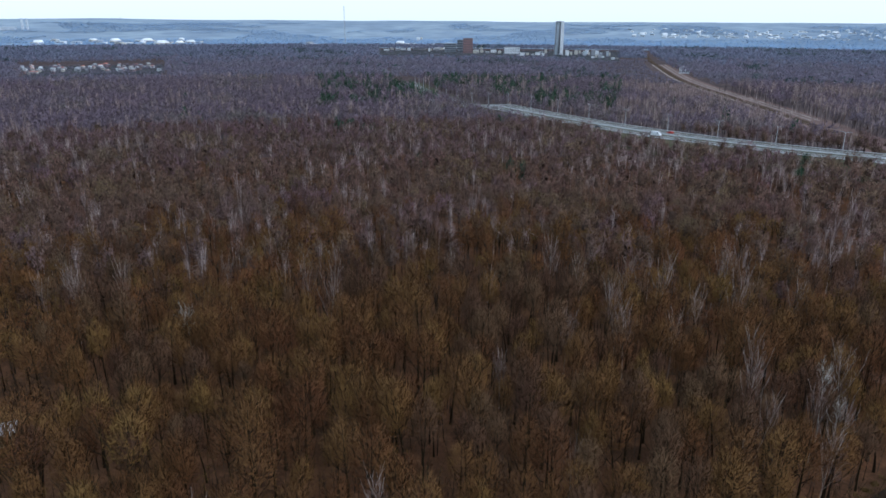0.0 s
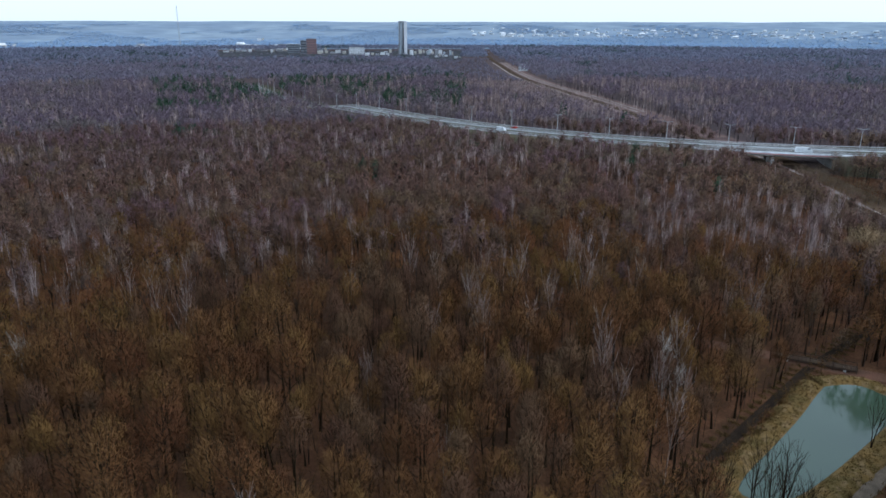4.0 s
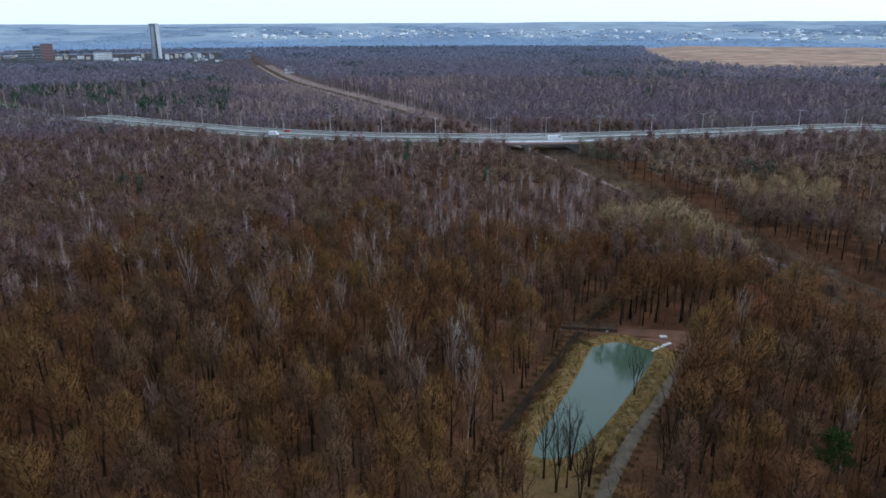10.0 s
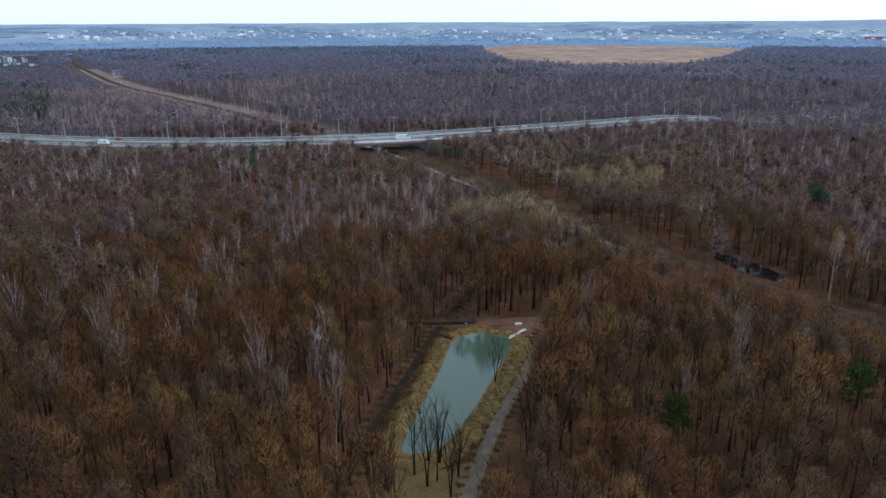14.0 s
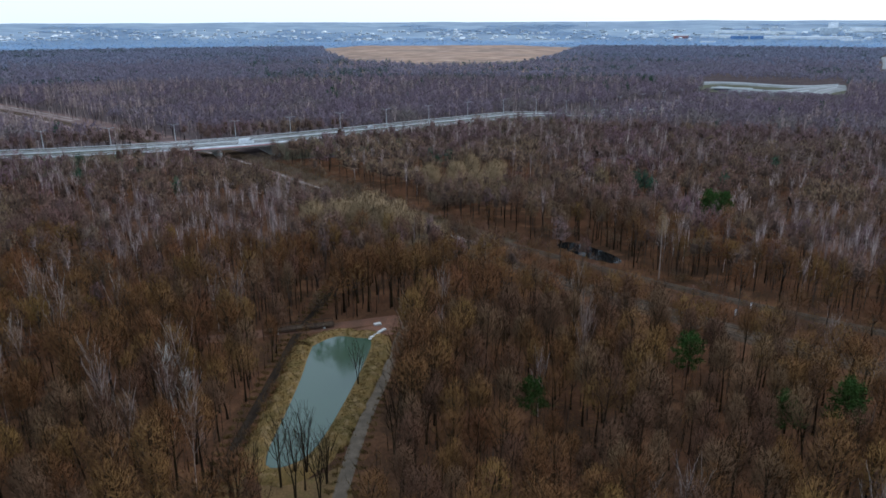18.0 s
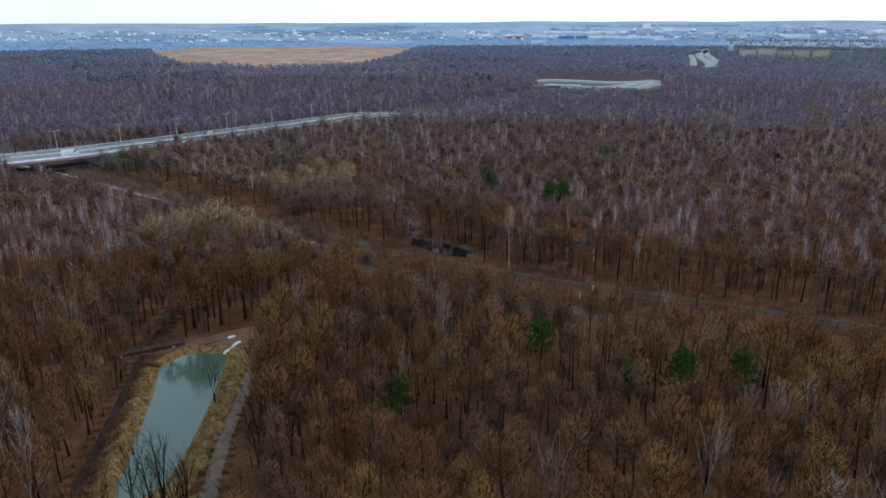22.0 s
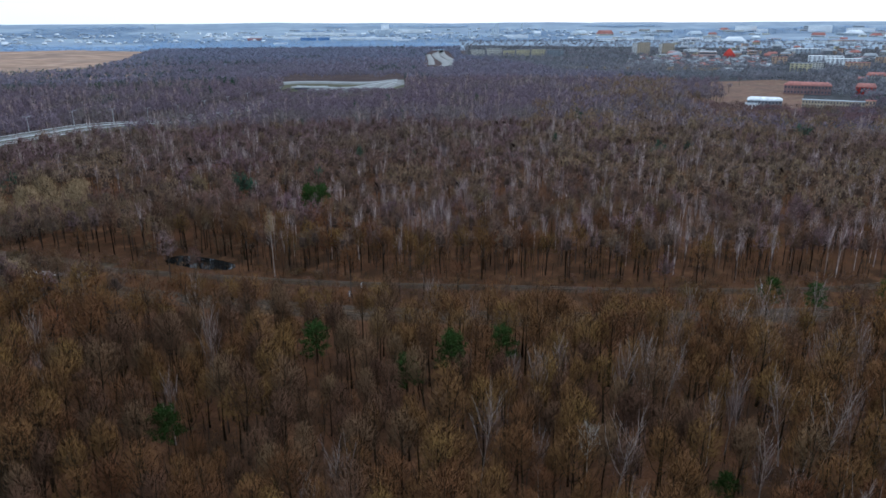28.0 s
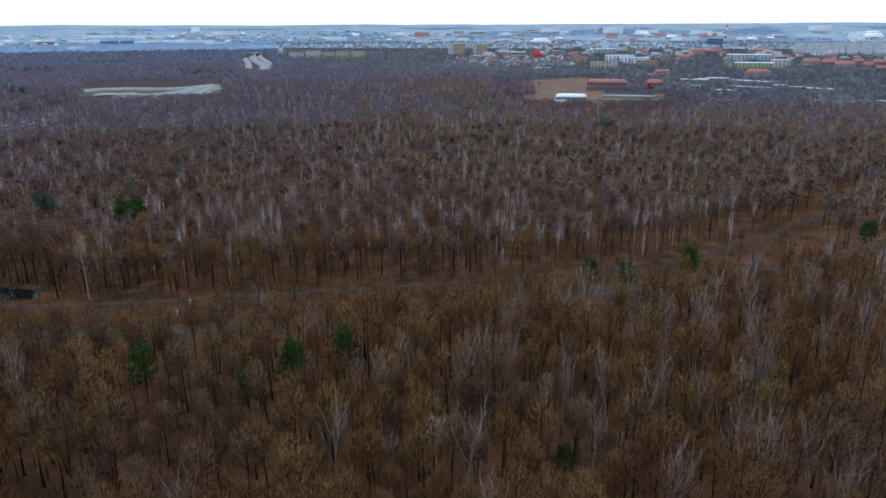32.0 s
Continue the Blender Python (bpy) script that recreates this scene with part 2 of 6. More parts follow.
WATER = bpy.data.materials.new("murky_pond_water")
WATER.use_nodes = True
wb = WATER.node_tree.nodes["Principled BSDF"]
wb.inputs["Base Color"].default_value = (0.040, 0.068, 0.042, 1)
wb.inputs["Roughness"].default_value = 0.04
wb.inputs["IOR"].default_value = 1.5
wt = WATER.node_tree.nodes.new("ShaderNodeTexNoise")
wt.inputs["Scale"].default_value = 1.2
wbump = WATER.node_tree.nodes.new("ShaderNodeBump")
wbump.inputs["Strength"].default_value, wbump.inputs["Distance"].default_value = 0.1, 0.02
WATER.node_tree.links.new(wt.outputs[0], wbump.inputs["Height"])
WATER.node_tree.links.new(wbump.outputs[0], wb.inputs["Normal"])


POOL = WATER.copy()
POOL.name = "black_forest_water"
POOL.node_tree.nodes["Principled BSDF"].inputs["Base Color"].default_value = (0.008, 0.009, 0.009, 1)
POOL.node_tree.nodes["Principled BSDF"].inputs["IOR"].default_value = 1.25


# ---------------------------------------------------------------- mesh helpers
def raw_mesh(name, verts, faces, mats, index=None, normals=None):
    """A mesh from numpy arrays; all faces have the same number of corners."""
    verts, faces = np.asarray(verts, np.float32), np.asarray(faces, np.int32)
    k = faces.shape[1]
    me = bpy.data.meshes.new(name)
    me.vertices.add(len(verts))
    me.vertices.foreach_set("co", verts.ravel())
    me.loops.add(faces.size)
    me.loops.foreach_set("vertex_index", faces.ravel())
    me.polygons.add(len(faces))
    me.polygons.foreach_set("loop_start", np.arange(len(faces), dtype=np.int32) * k)
    for m in mats:
        me.materials.append(m)
    if index is not None:
        me.polygons.foreach_set("material_index", np.asarray(index, np.int32))
    me.update(calc_edges=True)
    me.validate()
    if normals is not None:
        me.attributes.new("custom_normal", "FLOAT_VECTOR", "POINT").data.foreach_set("vector", np.asarray(normals, np.float32).ravel())
    return me


def dome_normals(v, f, h, r, depth, bias=0.35):
    """Soft normals that lean outward from a crown's middle; faces are turned to agree with them."""
    q = (v - (0, 0, h * (1 - depth) - 0.5)) / (r, r, max(h * depth, 0.1))
    q = q / (np.linalg.norm(q, axis=1, keepdims=True) + 1e-6) + (0, 0, bias)
    q /= np.linalg.norm(q, axis=1, keepdims=True) + 1e-6
    geo = np.cross(v[f[:, 1]] - v[f[:, 0]], v[f[:, 2]] - v[f[:, 0]])
    back = (geo * q[f].sum(1)).sum(1) < 0
    f = f.copy()
    f[back] = f[back][:, ::-1]
    return q, f


def part(name, me, parent=None, label=""):
    ob = new(name, me)
    ob.parent = parent
    return tagged(ob, label)


def boxes(name, specs, mat, bevel=0.0):
    """One mesh of boxes: (cx, cy, cz, sx, sy, sz, turn in degrees)."""
    bm = bmesh.new()
    for cx, cy, cz, sx, sy, sz, rz in specs:
        bmesh.ops.create_cube(bm, size=1.0, matrix=pose(cx, cy, cz, 0, 0, rz) @ Matrix.Diagonal((sx, sy, sz, 1)))
    if bevel:
        bmesh.ops.bevel(bm, geom=list(bm.edges), offset=bevel, segments=1, affect="EDGES")
    me = bpy.data.meshes.new(name)
    bm.to_mesh(me)
    bm.free()
    me.materials.append(mat)
    return me


def loft(name, rings, mat, closed=False):
    """A skin through rows of points with equal counts."""
    rings = np.array(rings, float)
    n, k = rings.shape[:2]
    f = []
    for i in range(n - 1):
        for j in range(k if closed else k - 1):
            a, b = i * k + j, i * k + (j + 1) % k
            f.append((a, b, b + k, a + k))
    return raw_mesh(name, rings.reshape(-1, 3), f, [mat])


def resample(points, step):
    """Evenly spaced points along a smoothed polyline, with unit tangents and left normals."""
    p = np.array(points, float)
    for _ in range(3):
        q = np.empty((2 * len(p) - 2, p.shape[1]))
        q[0::2], q[1::2] = 0.75 * p[:-1] + 0.25 * p[1:], 0.25 * p[:-1] + 0.75 * p[1:]
        p = np.vstack([p[:1], q, p[-1:]])
    s = np.r_[0, np.cumsum(np.linalg.norm(np.diff(p, axis=0), axis=1))]
    u = np.linspace(0, s[-1], max(2, int(s[-1] / step) + 1))
    out = np.stack([np.interp(u, s, p[:, i]) for i in range(p.shape[1])], 1)
    tan = np.gradient(out, axis=0)
    tan /= np.linalg.norm(tan[:, :2], axis=1, keepdims=True)
    return out, tan, np.stack([-tan[:, 1], tan[:, 0]], 1)


def ribbon(name, line, profile, mat, sink=None):
    """A strip along a resampled line; profile: (offset to the left, height) pairs."""
    c, _, nrm = line
    rings = [[(x + o * nx, y + o * ny, max(z + (sink(x) if sink else 0), 0.0) if sink else z) for o, z in profile] for (x, y), (nx, ny) in zip(c[:, :2], nrm)]
    return loft(name, rings, mat)


def piece(line, a, b):
    return tuple(q[a:b + 1] for q in line)


def tube(path, radii, sides):
    """Vertices and triangles of a tapered tube along a path."""
    path = np.asarray(path, float)
    d = np.gradient(path, axis=0)
    d /= np.linalg.norm(d, axis=1, keepdims=True) + 1e-9
    ref = np.where(np.abs(d[:, 2:3]) > 0.9, (1.0, 0, 0), (0, 0, 1.0))
    u = np.cross(d, ref)
    u /= np.linalg.norm(u, axis=1, keepdims=True)
    w = np.cross(d, u)
    a = np.arange(sides) * 2 * np.pi / sides
    v = path[:, None] + np.asarray(radii)[:, None, None] * (np.cos(a)[None, :, None] * u[:, None] + np.sin(a)[None, :, None] * w[:, None])
    f = []
    for i in range(len(path) - 1):
        for j in range(sides):
            p, q = i * sides + j, i * sides + (j + 1) % sides
            f += [(p, q, q + sides), (p, q + sides, p + sides)]
    return v.reshape(-1, 3), np.array(f)


def slivers(start, end, width, rng, face=None):
    """Thin triangles from start to end, turned at random round their length or towards a side."""
    d = end - start
    side = np.cross(d, rng.normal(size=d.shape) if face is None else face + rng.normal(0, 0.35, d.shape))
    side /= np.linalg.norm(side, axis=1, keepdims=True) + 1e-9
    w = np.broadcast_to(np.asarray(width, float), (len(d),))[:, None] / 2
    v = np.stack([start - side * w, start + side * w, end], 1).reshape(-1, 3)
    return v, np.arange(len(v)).reshape(-1, 3)


def joined(pieces):
    vs, fs, n = [], [], 0
    for v, f in pieces:
        vs.append(v)
        fs.append(f + n)
        n += len(v)
    return np.concatenate(vs), np.concatenate(fs)


# ---------------------------------------------------------------- the plan
def polar(bearing, d):
    return d * math.sin(radians(bearing)), d * math.cos(radians(bearing))


def land(d):
    """Height of the open land at a distance: flat, then rising to the far hills."""
    s = min(max((d - 2900) / 2000, 0), 1)
    return 85.5 * s * s * (3 - 2 * s) if s < 1 else 85.5


def sighted(bearing, el):
    """Where a line of sight falling by el degrees meets the land."""
    lo, hi = 20.0, 4850.0
    for _ in range(40):
        mid = (lo + hi) / 2
        lo, hi = (mid, hi) if 80 - mid * math.tan(radians(el)) > land(mid) else (lo, mid)
    return (*polar(bearing, lo), land(lo), lo)


POND = [(-13, 168), (-9, 172.5), (-5, 173.5), (-2, 171.5), (2, 171), (2.3, 167), (0.8, 160), (-1.5, 150), (-4.2, 140), (-6.8, 131), (-9.6, 122.5), (-12.2, 118), (-16, 115.8), (-19.2, 116), (-19.6, 120), (-18.6, 127), (-17.2, 135), (-15.8, 144), (-14.6, 153), (-14, 161)]
DITCH_LINE = [(-6, 226), (-10.5, 203), (-13.5, 192), (-17.5, 178), (-20, 162), (-22.3, 148), (-26, 125), (-29, 108), (-31, 96), (-34, 80)]
PATH_LINE = [(16, 188), (13, 183), (9, 167), (5.5, 152), (0.5, 135), (-2.6, 121), (-5, 108), (-8, 90), (-12, 75)]
TRACK_LINE = [(-45, 176), (-30, 178), (-19, 179.4), (-9, 180.4), (-1, 182), (13, 184.5), (24, 187)]
MOTORWAY = [(-760, 610), (-680, 560), (-600, 518), (-505, 480), (-415, 452), (-325, 432), (-250, 423), (-183, 426), (-116, 441), (-53, 463), (5, 494), (68, 529), (136, 568), (210, 612), (300, 668), (390, 735)]
RAIL_NEAR = [(-1150, 1800), (-900, 1430), (-753, 1232), (-534, 938), (-374, 775), (-277, 672), (-200, 585), (-130, 500), (-75, 430), (-45, 380), (-17, 332), (24, 263), (75, 192), (98, 164), (119, 142), (143, 119), (180, 90), (230, 55), (300, 10)]
RAIL_FAR = [(-60, 410), (-30, 365), (0, 325), (40, 268), (77, 222), (107, 187), (134, 161), (150, 146), (172, 124), (189, 110), (204, 96), (240, 70), (330, 40), (403, 27), (520, 10)]
ROAD_TOP = 8.6


def road_sink(x):
    """How far the road has come down from the height of its bridge."""
    s = max(min((x + 520) / 90, 1), 0) * max(min((230 - x) / 110, 1), 0)
    return -7.8 * (1 - s * s * (3 - 2 * s))


line_pond = resample(POND + POND[:1], 1.5)
line_ditch, line_path, line_track = resample(DITCH_LINE, 3), resample(PATH_LINE, 2.5), resample(TRACK_LINE, 2.5)
line_road, line_rail, line_rail2 = resample(MOTORWAY, 8), resample(RAIL_NEAR, 6), resample(RAIL_FAR, 6)


def near_line(xy, line, chunk=4000):
    """Distance of each point from a line, and the distance from the eye of the line's nearest point."""
    c = line[0][:, :2]
    out, which = np.empty(len(xy)), np.empty(len(xy), int)
    for i in range(0, len(xy), chunk):
        d = np.linalg.norm(xy[i:i + chunk, None] - c[None], axis=2)
        which[i:i + chunk] = d.argmin(1)
        out[i:i + chunk] = d.min(1)
    return out, np.linalg.norm(c[which], axis=1), which


def inside(xy, poly):
    poly = np.asarray(poly, float)
    x, y = xy[:, 0], xy[:, 1]
    res = np.zeros(len(xy), bool)
    for (x0, y0), (x1, y1) in zip(poly, np.roll(poly, -1, 0)):
        cross = (y0 > y) != (y1 > y)
        res ^= cross & (x < (x1 - x0) * (y - y0) / (y1 - y0 + 1e-12) + x0)
    return res


def open_ground(xy, d, az):
    """True where no tree stands."""
    pd = near_line(xy, line_pond)[0]
    bare = inside(xy, POND) | (pd < 6.2)
    bare |= near_line(xy, line_ditch)[0] < 1.9
    bare |= (near_line(xy, line_path)[0] < 4.2) & (xy[:, 1] < 200)
    bare |= inside(xy, [(-30, 97), (-1, 97), (0, 118), (-24, 120)])
    bare |= near_line(xy, line_track)[0] < 3.0
    bare |= inside(xy, [(-20, 172), (20, 176), (22, 186), (-14, 185)])
    rd, rdist, w0 = near_line(xy, line_road)
    high = (line_road[0][w0, 0] > -450) & (line_road[0][w0, 0] < 150)
    bare |= rd < np.where(high, 22, 18)
    bare |= (rd < np.where(az < -36, 33, np.where(az > -3, 31, 40))) & (d < rdist) & (d > 300) & high
    r1, _, w1 = near_line(xy, line_rail)
    beyond = xy[:, 1] > 470
    foot = line_rail[0][w1]
    eye_side = (xy[:, 0] - foot[:, 0]) * -0.75 + (xy[:, 1] - foot[:, 1]) * -0.66 > 0
    wide = np.interp(xy[:, 1], [470, 640, 900, 1200, 1290, 1340], [16, 18, 24, 30, 24, 8])
    bare |= r1 < np.where(beyond, np.where(eye_side, wide, 12), np.where(eye_side, 13, 7))
    r2 = near_line(xy, line_rail2)[0]
    bare |= r2 < 6.5
    bare |= (r1 < 26) & (r2 < 24) & (np.sin(xy[:, 0] * 0.7) * np.sin(xy[:, 1] * 0.9) < 0.55)
    bare |= inside(xy, [(72, 248), (82, 251), (94, 228), (92, 218), (84, 218), (76, 230)])
    bare |= (az > -12.5) & (az < -6.8) & (d > 385) & (d < 445)
    bare |= inside(xy, [(-24, 262), (4, 250), (30, 232), (36, 240), (20, 262), (-16, 276)])
    bare |= inside(xy, [(34, 300), (60, 306), (86, 330), (72, 362), (30, 346)])
    fall = np.degrees(np.arctan(80 / np.maximum(d, 1)))
    bare |= (az > 27.0) & (az < 36.7) & (fall > 4.3 + 0.06 * np.sin(az * 1.7)) & (fall < 6.5)
    bare |= ((az - 39.4) / 1.25) ** 2 + ((fall - 3.2) / 1.1) ** 2 < 1
    tip = np.interp(az, [-2.1, 0, 6.6, 13.0, 16.0, 18.1], [1920, 1409, 1250, 1310, 1600, 2350])
    bare |= (az > -2.1) & (az < 18.1) & (d > tip) & (d < 2450)
    edge = np.interp(az, [41, 49, 57, 59, 61.5, 71, 73, 90], [1700, 1120, 1040, 690, 600, 590, 720, 740])
    bare |= (az > 41) & (d > edge) & (d < 3200)
    bare |= (az < -69) & (az > -78.5) & (d > 1020) & (d < 1480)
    bare |= (az < -34.4) & (az > -53.2) & (d > 1520) & (d < 2100)
    bare |= np.linalg.norm(xy - (-146, 16), axis=1) < 9
    return bare


def young_strip(xy):
    """True beside the railway beyond the motorway, where only low young trees grow."""
    r1, _, w1 = near_line(xy, line_rail)
    foot = line_rail[0][w1]
    eye_side = (xy[:, 0] - foot[:, 0]) * -0.75 + (xy[:, 1] - foot[:, 1]) * -0.66 > 0
    return (xy[:, 1] > 500) & eye_side & (r1 < np.interp(xy[:, 1], [500, 640, 900, 1200, 1300, 1360], [30, 70, 120, 140, 100, 0]))


rng = np.random.default_rng(7)


def sites(d0, d1, spacing, az0=-86.0, az1=91.0):
    """Jittered places for trees in a sector, away from open ground."""
    n = int(d1 / spacing) + 2
    g = np.stack(np.meshgrid(np.arange(-n, n + 1), np.arange(-n // 8, n + 1)), -1).reshape(-1, 2) * spacing
    g = g + rng.uniform(-0.42, 0.42, g.shape) * spacing
    d, az = np.linalg.norm(g, axis=1), np.degrees(np.arctan2(g[:, 0], g[:, 1]))
    keep = (d > d0) & (d <= d1) & (az > az0) & (az < az1)
    g, d, az = g[keep], d[keep], az[keep]
    keep = ~open_ground(g, d, az)
    return g[keep], d[keep], az[keep]


def patchy(xy, scale, shift=0.0):
    return np.array([noise.noise(Vector((x * scale + shift, y * scale - shift, 0.3))) for x, y in xy])


# ---------------------------------------------------------------- ground sheet
def build_ground():
    radii = [0, 40, 80, 120, 160, 200, 260, 340, 440, 560, 720, 920, 1200, 1500, 1900, 2300, 2700, 2900, 3050, 3200, 3350, 3500, 3650, 3800, 3950, 4100, 4250, 4400, 4550, 4700, 4800, 4900]
    steps = 240
    v, f, idx = [], [], []
    for r in radii:
        for k in range(steps):
            a = 2 * math.pi * k / steps
            x, y = r * math.sin(a), r * math.cos(a)
            z = land(r)
            if r > 3000:
                z += (r - 3000) / 1900 * (7 * noise.noise(Vector((math.sin(a) * 9, math.cos(a) * 9, r / 900))) + 3 * noise.noise(Vector((math.sin(a) * 30, math.cos(a) * 30, r / 500))))
            v.append((x, y, z))
    for i in range(len(radii) - 1):
        for k in range(steps):
            a, b = i * steps + k, i * steps + (k + 1) % steps
            f.append((a, a + steps, b + steps, b))
            # floor is greyer past 440 m; farmland with painted haze past 2300 m
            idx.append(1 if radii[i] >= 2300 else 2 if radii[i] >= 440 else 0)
    return tagged(new("ground", raw_mesh("ground", v, f, [LITTER, FARLAND, FLOOR_FAR], idx)), "brown leaf-covered forest floor reaching farmland painted haze-blue", "ground", kind="structure")


build_ground()


# ---------------------------------------------------------------- pond, ditch, paths
def build_pond():
    c, _, nrm = line_pond
    rings = []
    for (x, y), (nx, ny) in zip(c[:, :2], nrm):
        w = 1.0 + 0.25 * noise.noise(Vector((x * 0.3, y * 0.3, 0)))
        rings.append([(x + o * w * nx, y + o * w * ny, z) for o, z in ((5.2, -0.05), (4.2, 0.65), (3.0, 0.85), (1.1, 0.55), (0.0, 0.28), (-1.6, -0.3))])
    tagged(new("pond_bank", loft("pond_bank", rings, GRASS)), "sloping yellow grass bank round the pond", "bank", kind="structure")
    bm = bmesh.new()
    bm.faces.new([bm.verts.new((x, y, 0.36)) for x, y in c[:-1, :2]])
    me = bpy.data.meshes.new("pond_water")
    bm.to_mesh(me)
    bm.free()
    me.materials.append(WATER)
    tagged(new("pond_water", me), "still murky green pond water reflecting the sky", "water", kind="structure")


build_pond()
tagged(new("ditch", ribbon("ditch", line_ditch, ((-1.1, 0.0), (-0.8, 0.2), (-0.5, 0.05), (0.5, 0.05), (0.8, 0.2), (1.1, 0.0)), DITCH)), "dark wet drainage ditch beside the pond", "ditch", kind="structure")
tagged(new("gravel_path", ribbon("gravel_path", line_path, ((-1.4, 0.02), (-1.15, 0.12), (0, 0.16), (1.15, 0.12), (1.4, 0.02)), GRAVEL)), "pale grey gravel path along the pond", "path", kind="structure")
tagged(new("dirt_track", ribbon("dirt_track", line_track, ((-2.4, 0.0), (-1.7, 0.2), (0, 0.26), (1.7, 0.2), (2.4, 0.0)), SOIL)), "bare earth track crossing the pond dam", "track", kind="structure")
dam = [(-7, 174.5), (-3, 177.5), (4, 179.8), (13, 182.5), (16, 184), (12, 177), (8, 173), (5, 172.5), (0, 174.2)]
bm = bmesh.new()
bm.faces.new([bm.verts.new((x, y, 0.1)) for x, y in dam])
me = bpy.data.meshes.new("pond_dam_soil")
bm.to_mesh(me)
bm.free()
me.materials.append(SOIL)
tagged(new("dam_ground", me), "bare reddish soil at the head of the pond", "ground", kind="structure")


bm = bmesh.new()
bm.faces.new([bm.verts.new((x, y, 0.06)) for x, y in ((-29, 88), (-8, 88), (-3, 106), (-4, 116), (-11, 112), (-19, 111), (-23, 117), (-27, 112))])
me = bpy.data.meshes.new("pond_meadow")
bm.to_mesh(me)
bm.free()
me.materials.append(MEADOW)
tagged(new("pond_meadow", me), "rough tan grass at the near end of the pond", "grass", kind="structure")


# ---------------------------------------------------------------- railway
def build_railway(line, offsets, name, label, width):
    tagged(new(name + "_bed", ribbon(name + "_bed", line, ((-width, 0.0), (-width + 1.2, 0.42), (0, 0.46), (width - 1.2, 0.42), (width, 0.0)), BALLAST)), label + " on pale stone ballast", "railway", kind="structure")
    c, _, nrm = line
    for o in offsets:
        for side in (-0.72, 0.72):
            k = o + side
            tagged(new("rail", ribbon("rail", line, ((k - 0.06, 0.5), (k - 0.05, 0.68), (k + 0.05, 0.68), (k + 0.06, 0.5)), STEEL)), "worn steel railway rail", "rail", kind="structure")
        pts, tan, nn = resample(c[:, :2], 0.65)
        near = np.linalg.norm(pts, axis=1) < 520
        pts, tan, nn = pts[near], tan[near], nn[near]
        ctr = pts + nn * o
        corners = []
        for a, b in ((-1.25, -0.12), (1.25, -0.12), (1.25, 0.12), (-1.25, 0.12)):
            corners.append(np.c_[ctr + nn * a + tan * b, np.full(len(ctr), 0.53)])
        low = [np.c_[q[:, :2], np.full(len(q), 0.4)] for q in corners]
        v = np.stack(corners + low, 1).reshape(-1, 3)
        base = np.arange(len(ctr))[:, None, None] * 8
        f = (base + np.array([(0, 1, 2, 3), (0, 4, 5, 1), (1, 5, 6, 2), (2, 6, 7, 3), (3, 7, 4, 0)])[None]).reshape(-1, 4)
        tagged(new("sleepers", raw_mesh("sleepers", v, f, [SLEEPER])), "row of grey concrete railway sleepers", "sleepers", kind="stuff")


tagged(new("rail_clearing", ribbon("rail_clearing", piece(line_rail, int(np.argmin(np.abs(line_rail[0][:, 1] - 1290))), int(np.argmin(np.abs(line_rail[0][:, 1] - 480)))), ((-9, 0.05), (0, 0.09), (26, 0.05)), SCRUBLAND)), "cleared brown strip along the railway", "clearing", kind="structure")
for o in (-6.6, 10.0, 17.0):
    tagged(new("service_track", ribbon("service_track", piece(line_rail, int(np.argmin(np.abs(line_rail[0][:, 1] - 1290))), int(np.argmin(np.abs(line_rail[0][:, 1] - 640)))), ((o - 1.6, 0.1), (o, 0.2), (o + 1.6, 0.1)), PALE_GRAVEL)), "pale gravel service track beside the railway", "track", kind="structure")
j0, j1 = int(np.argmin(np.abs(line_rail[0][:, 1] - 478))), int(np.argmin(np.abs(line_rail[0][:, 1] - 240)))
tagged(new("trackside_ground", ribbon("trackside_ground", piece(line_rail, j0, j1), ((-16, 0.03), (-5, 0.07), (5, 0.07), (24, 0.03)), TRACKSIDE)), "dry tan grass beside the railway", "ground", kind="structure")
tagged(new("service_track", ribbon("service_track", piece(line_rail, j0, j1), ((7.5, 0.08), (9, 0.16), (10.5, 0.08)), PALE_GRAVEL)), "pale gravel service track beside the railway", "track", kind="structure")
build_railway(line_rail, (-2.1, 2.1), "main_railway", "double railway line through the forest", 5.2)
build_railway(line_rail2, (0.0,), "side_railway", "single side track", 2.4)

# ---------------------------------------------------------------- motorway
c_road, t_road, n_road = line_road
bear = np.degrees(np.arctan2(c_road[:, 0], c_road[:, 1]))
i0, i1 = int(np.argmin(np.abs(bear + 15.0))), int(np.argmin(np.abs(bear + 7.0)))
i0, i1 = min(i0, i1), max(i0, i1)


for nm, a, b in (("embankment_west", 0, i0), ("embankment_east", i1, len(c_road) - 1)):
    tagged(new(nm, ribbon(nm, piece(line_road, a, b), ((-31, 0.0), (-17.6, ROAD_TOP - 0.1), (17.6, ROAD_TOP - 0.1), (31, 0.0)), VERGE, road_sink)), "grassy motorway embankment", "embankment", kind="structure")
for nm, a, b in (("carriageway_south", -14.8, -2.4), ("carriageway_north", 2.4, 14.8)):
    tagged(new(nm, ribbon(nm, line_road, ((a, ROAD_TOP - 0.6), (a, ROAD_TOP), (b, ROAD_TOP), (b, ROAD_TOP - 0.6)), ASPHALT, road_sink)), "pale grey motorway carriageway", "road", kind="structure")
    for o in (a + 0.7, (a + b) / 2 - 1.9, (a + b) / 2 + 1.9, b - 0.7):
        tagged(new("lane_line", ribbon("lane_line", line_road, ((o - 0.12, ROAD_TOP + 0.006), (o + 0.12, ROAD_TOP + 0.006)), PAINT, road_sink)), "white painted lane line", "road marking", kind="structure")
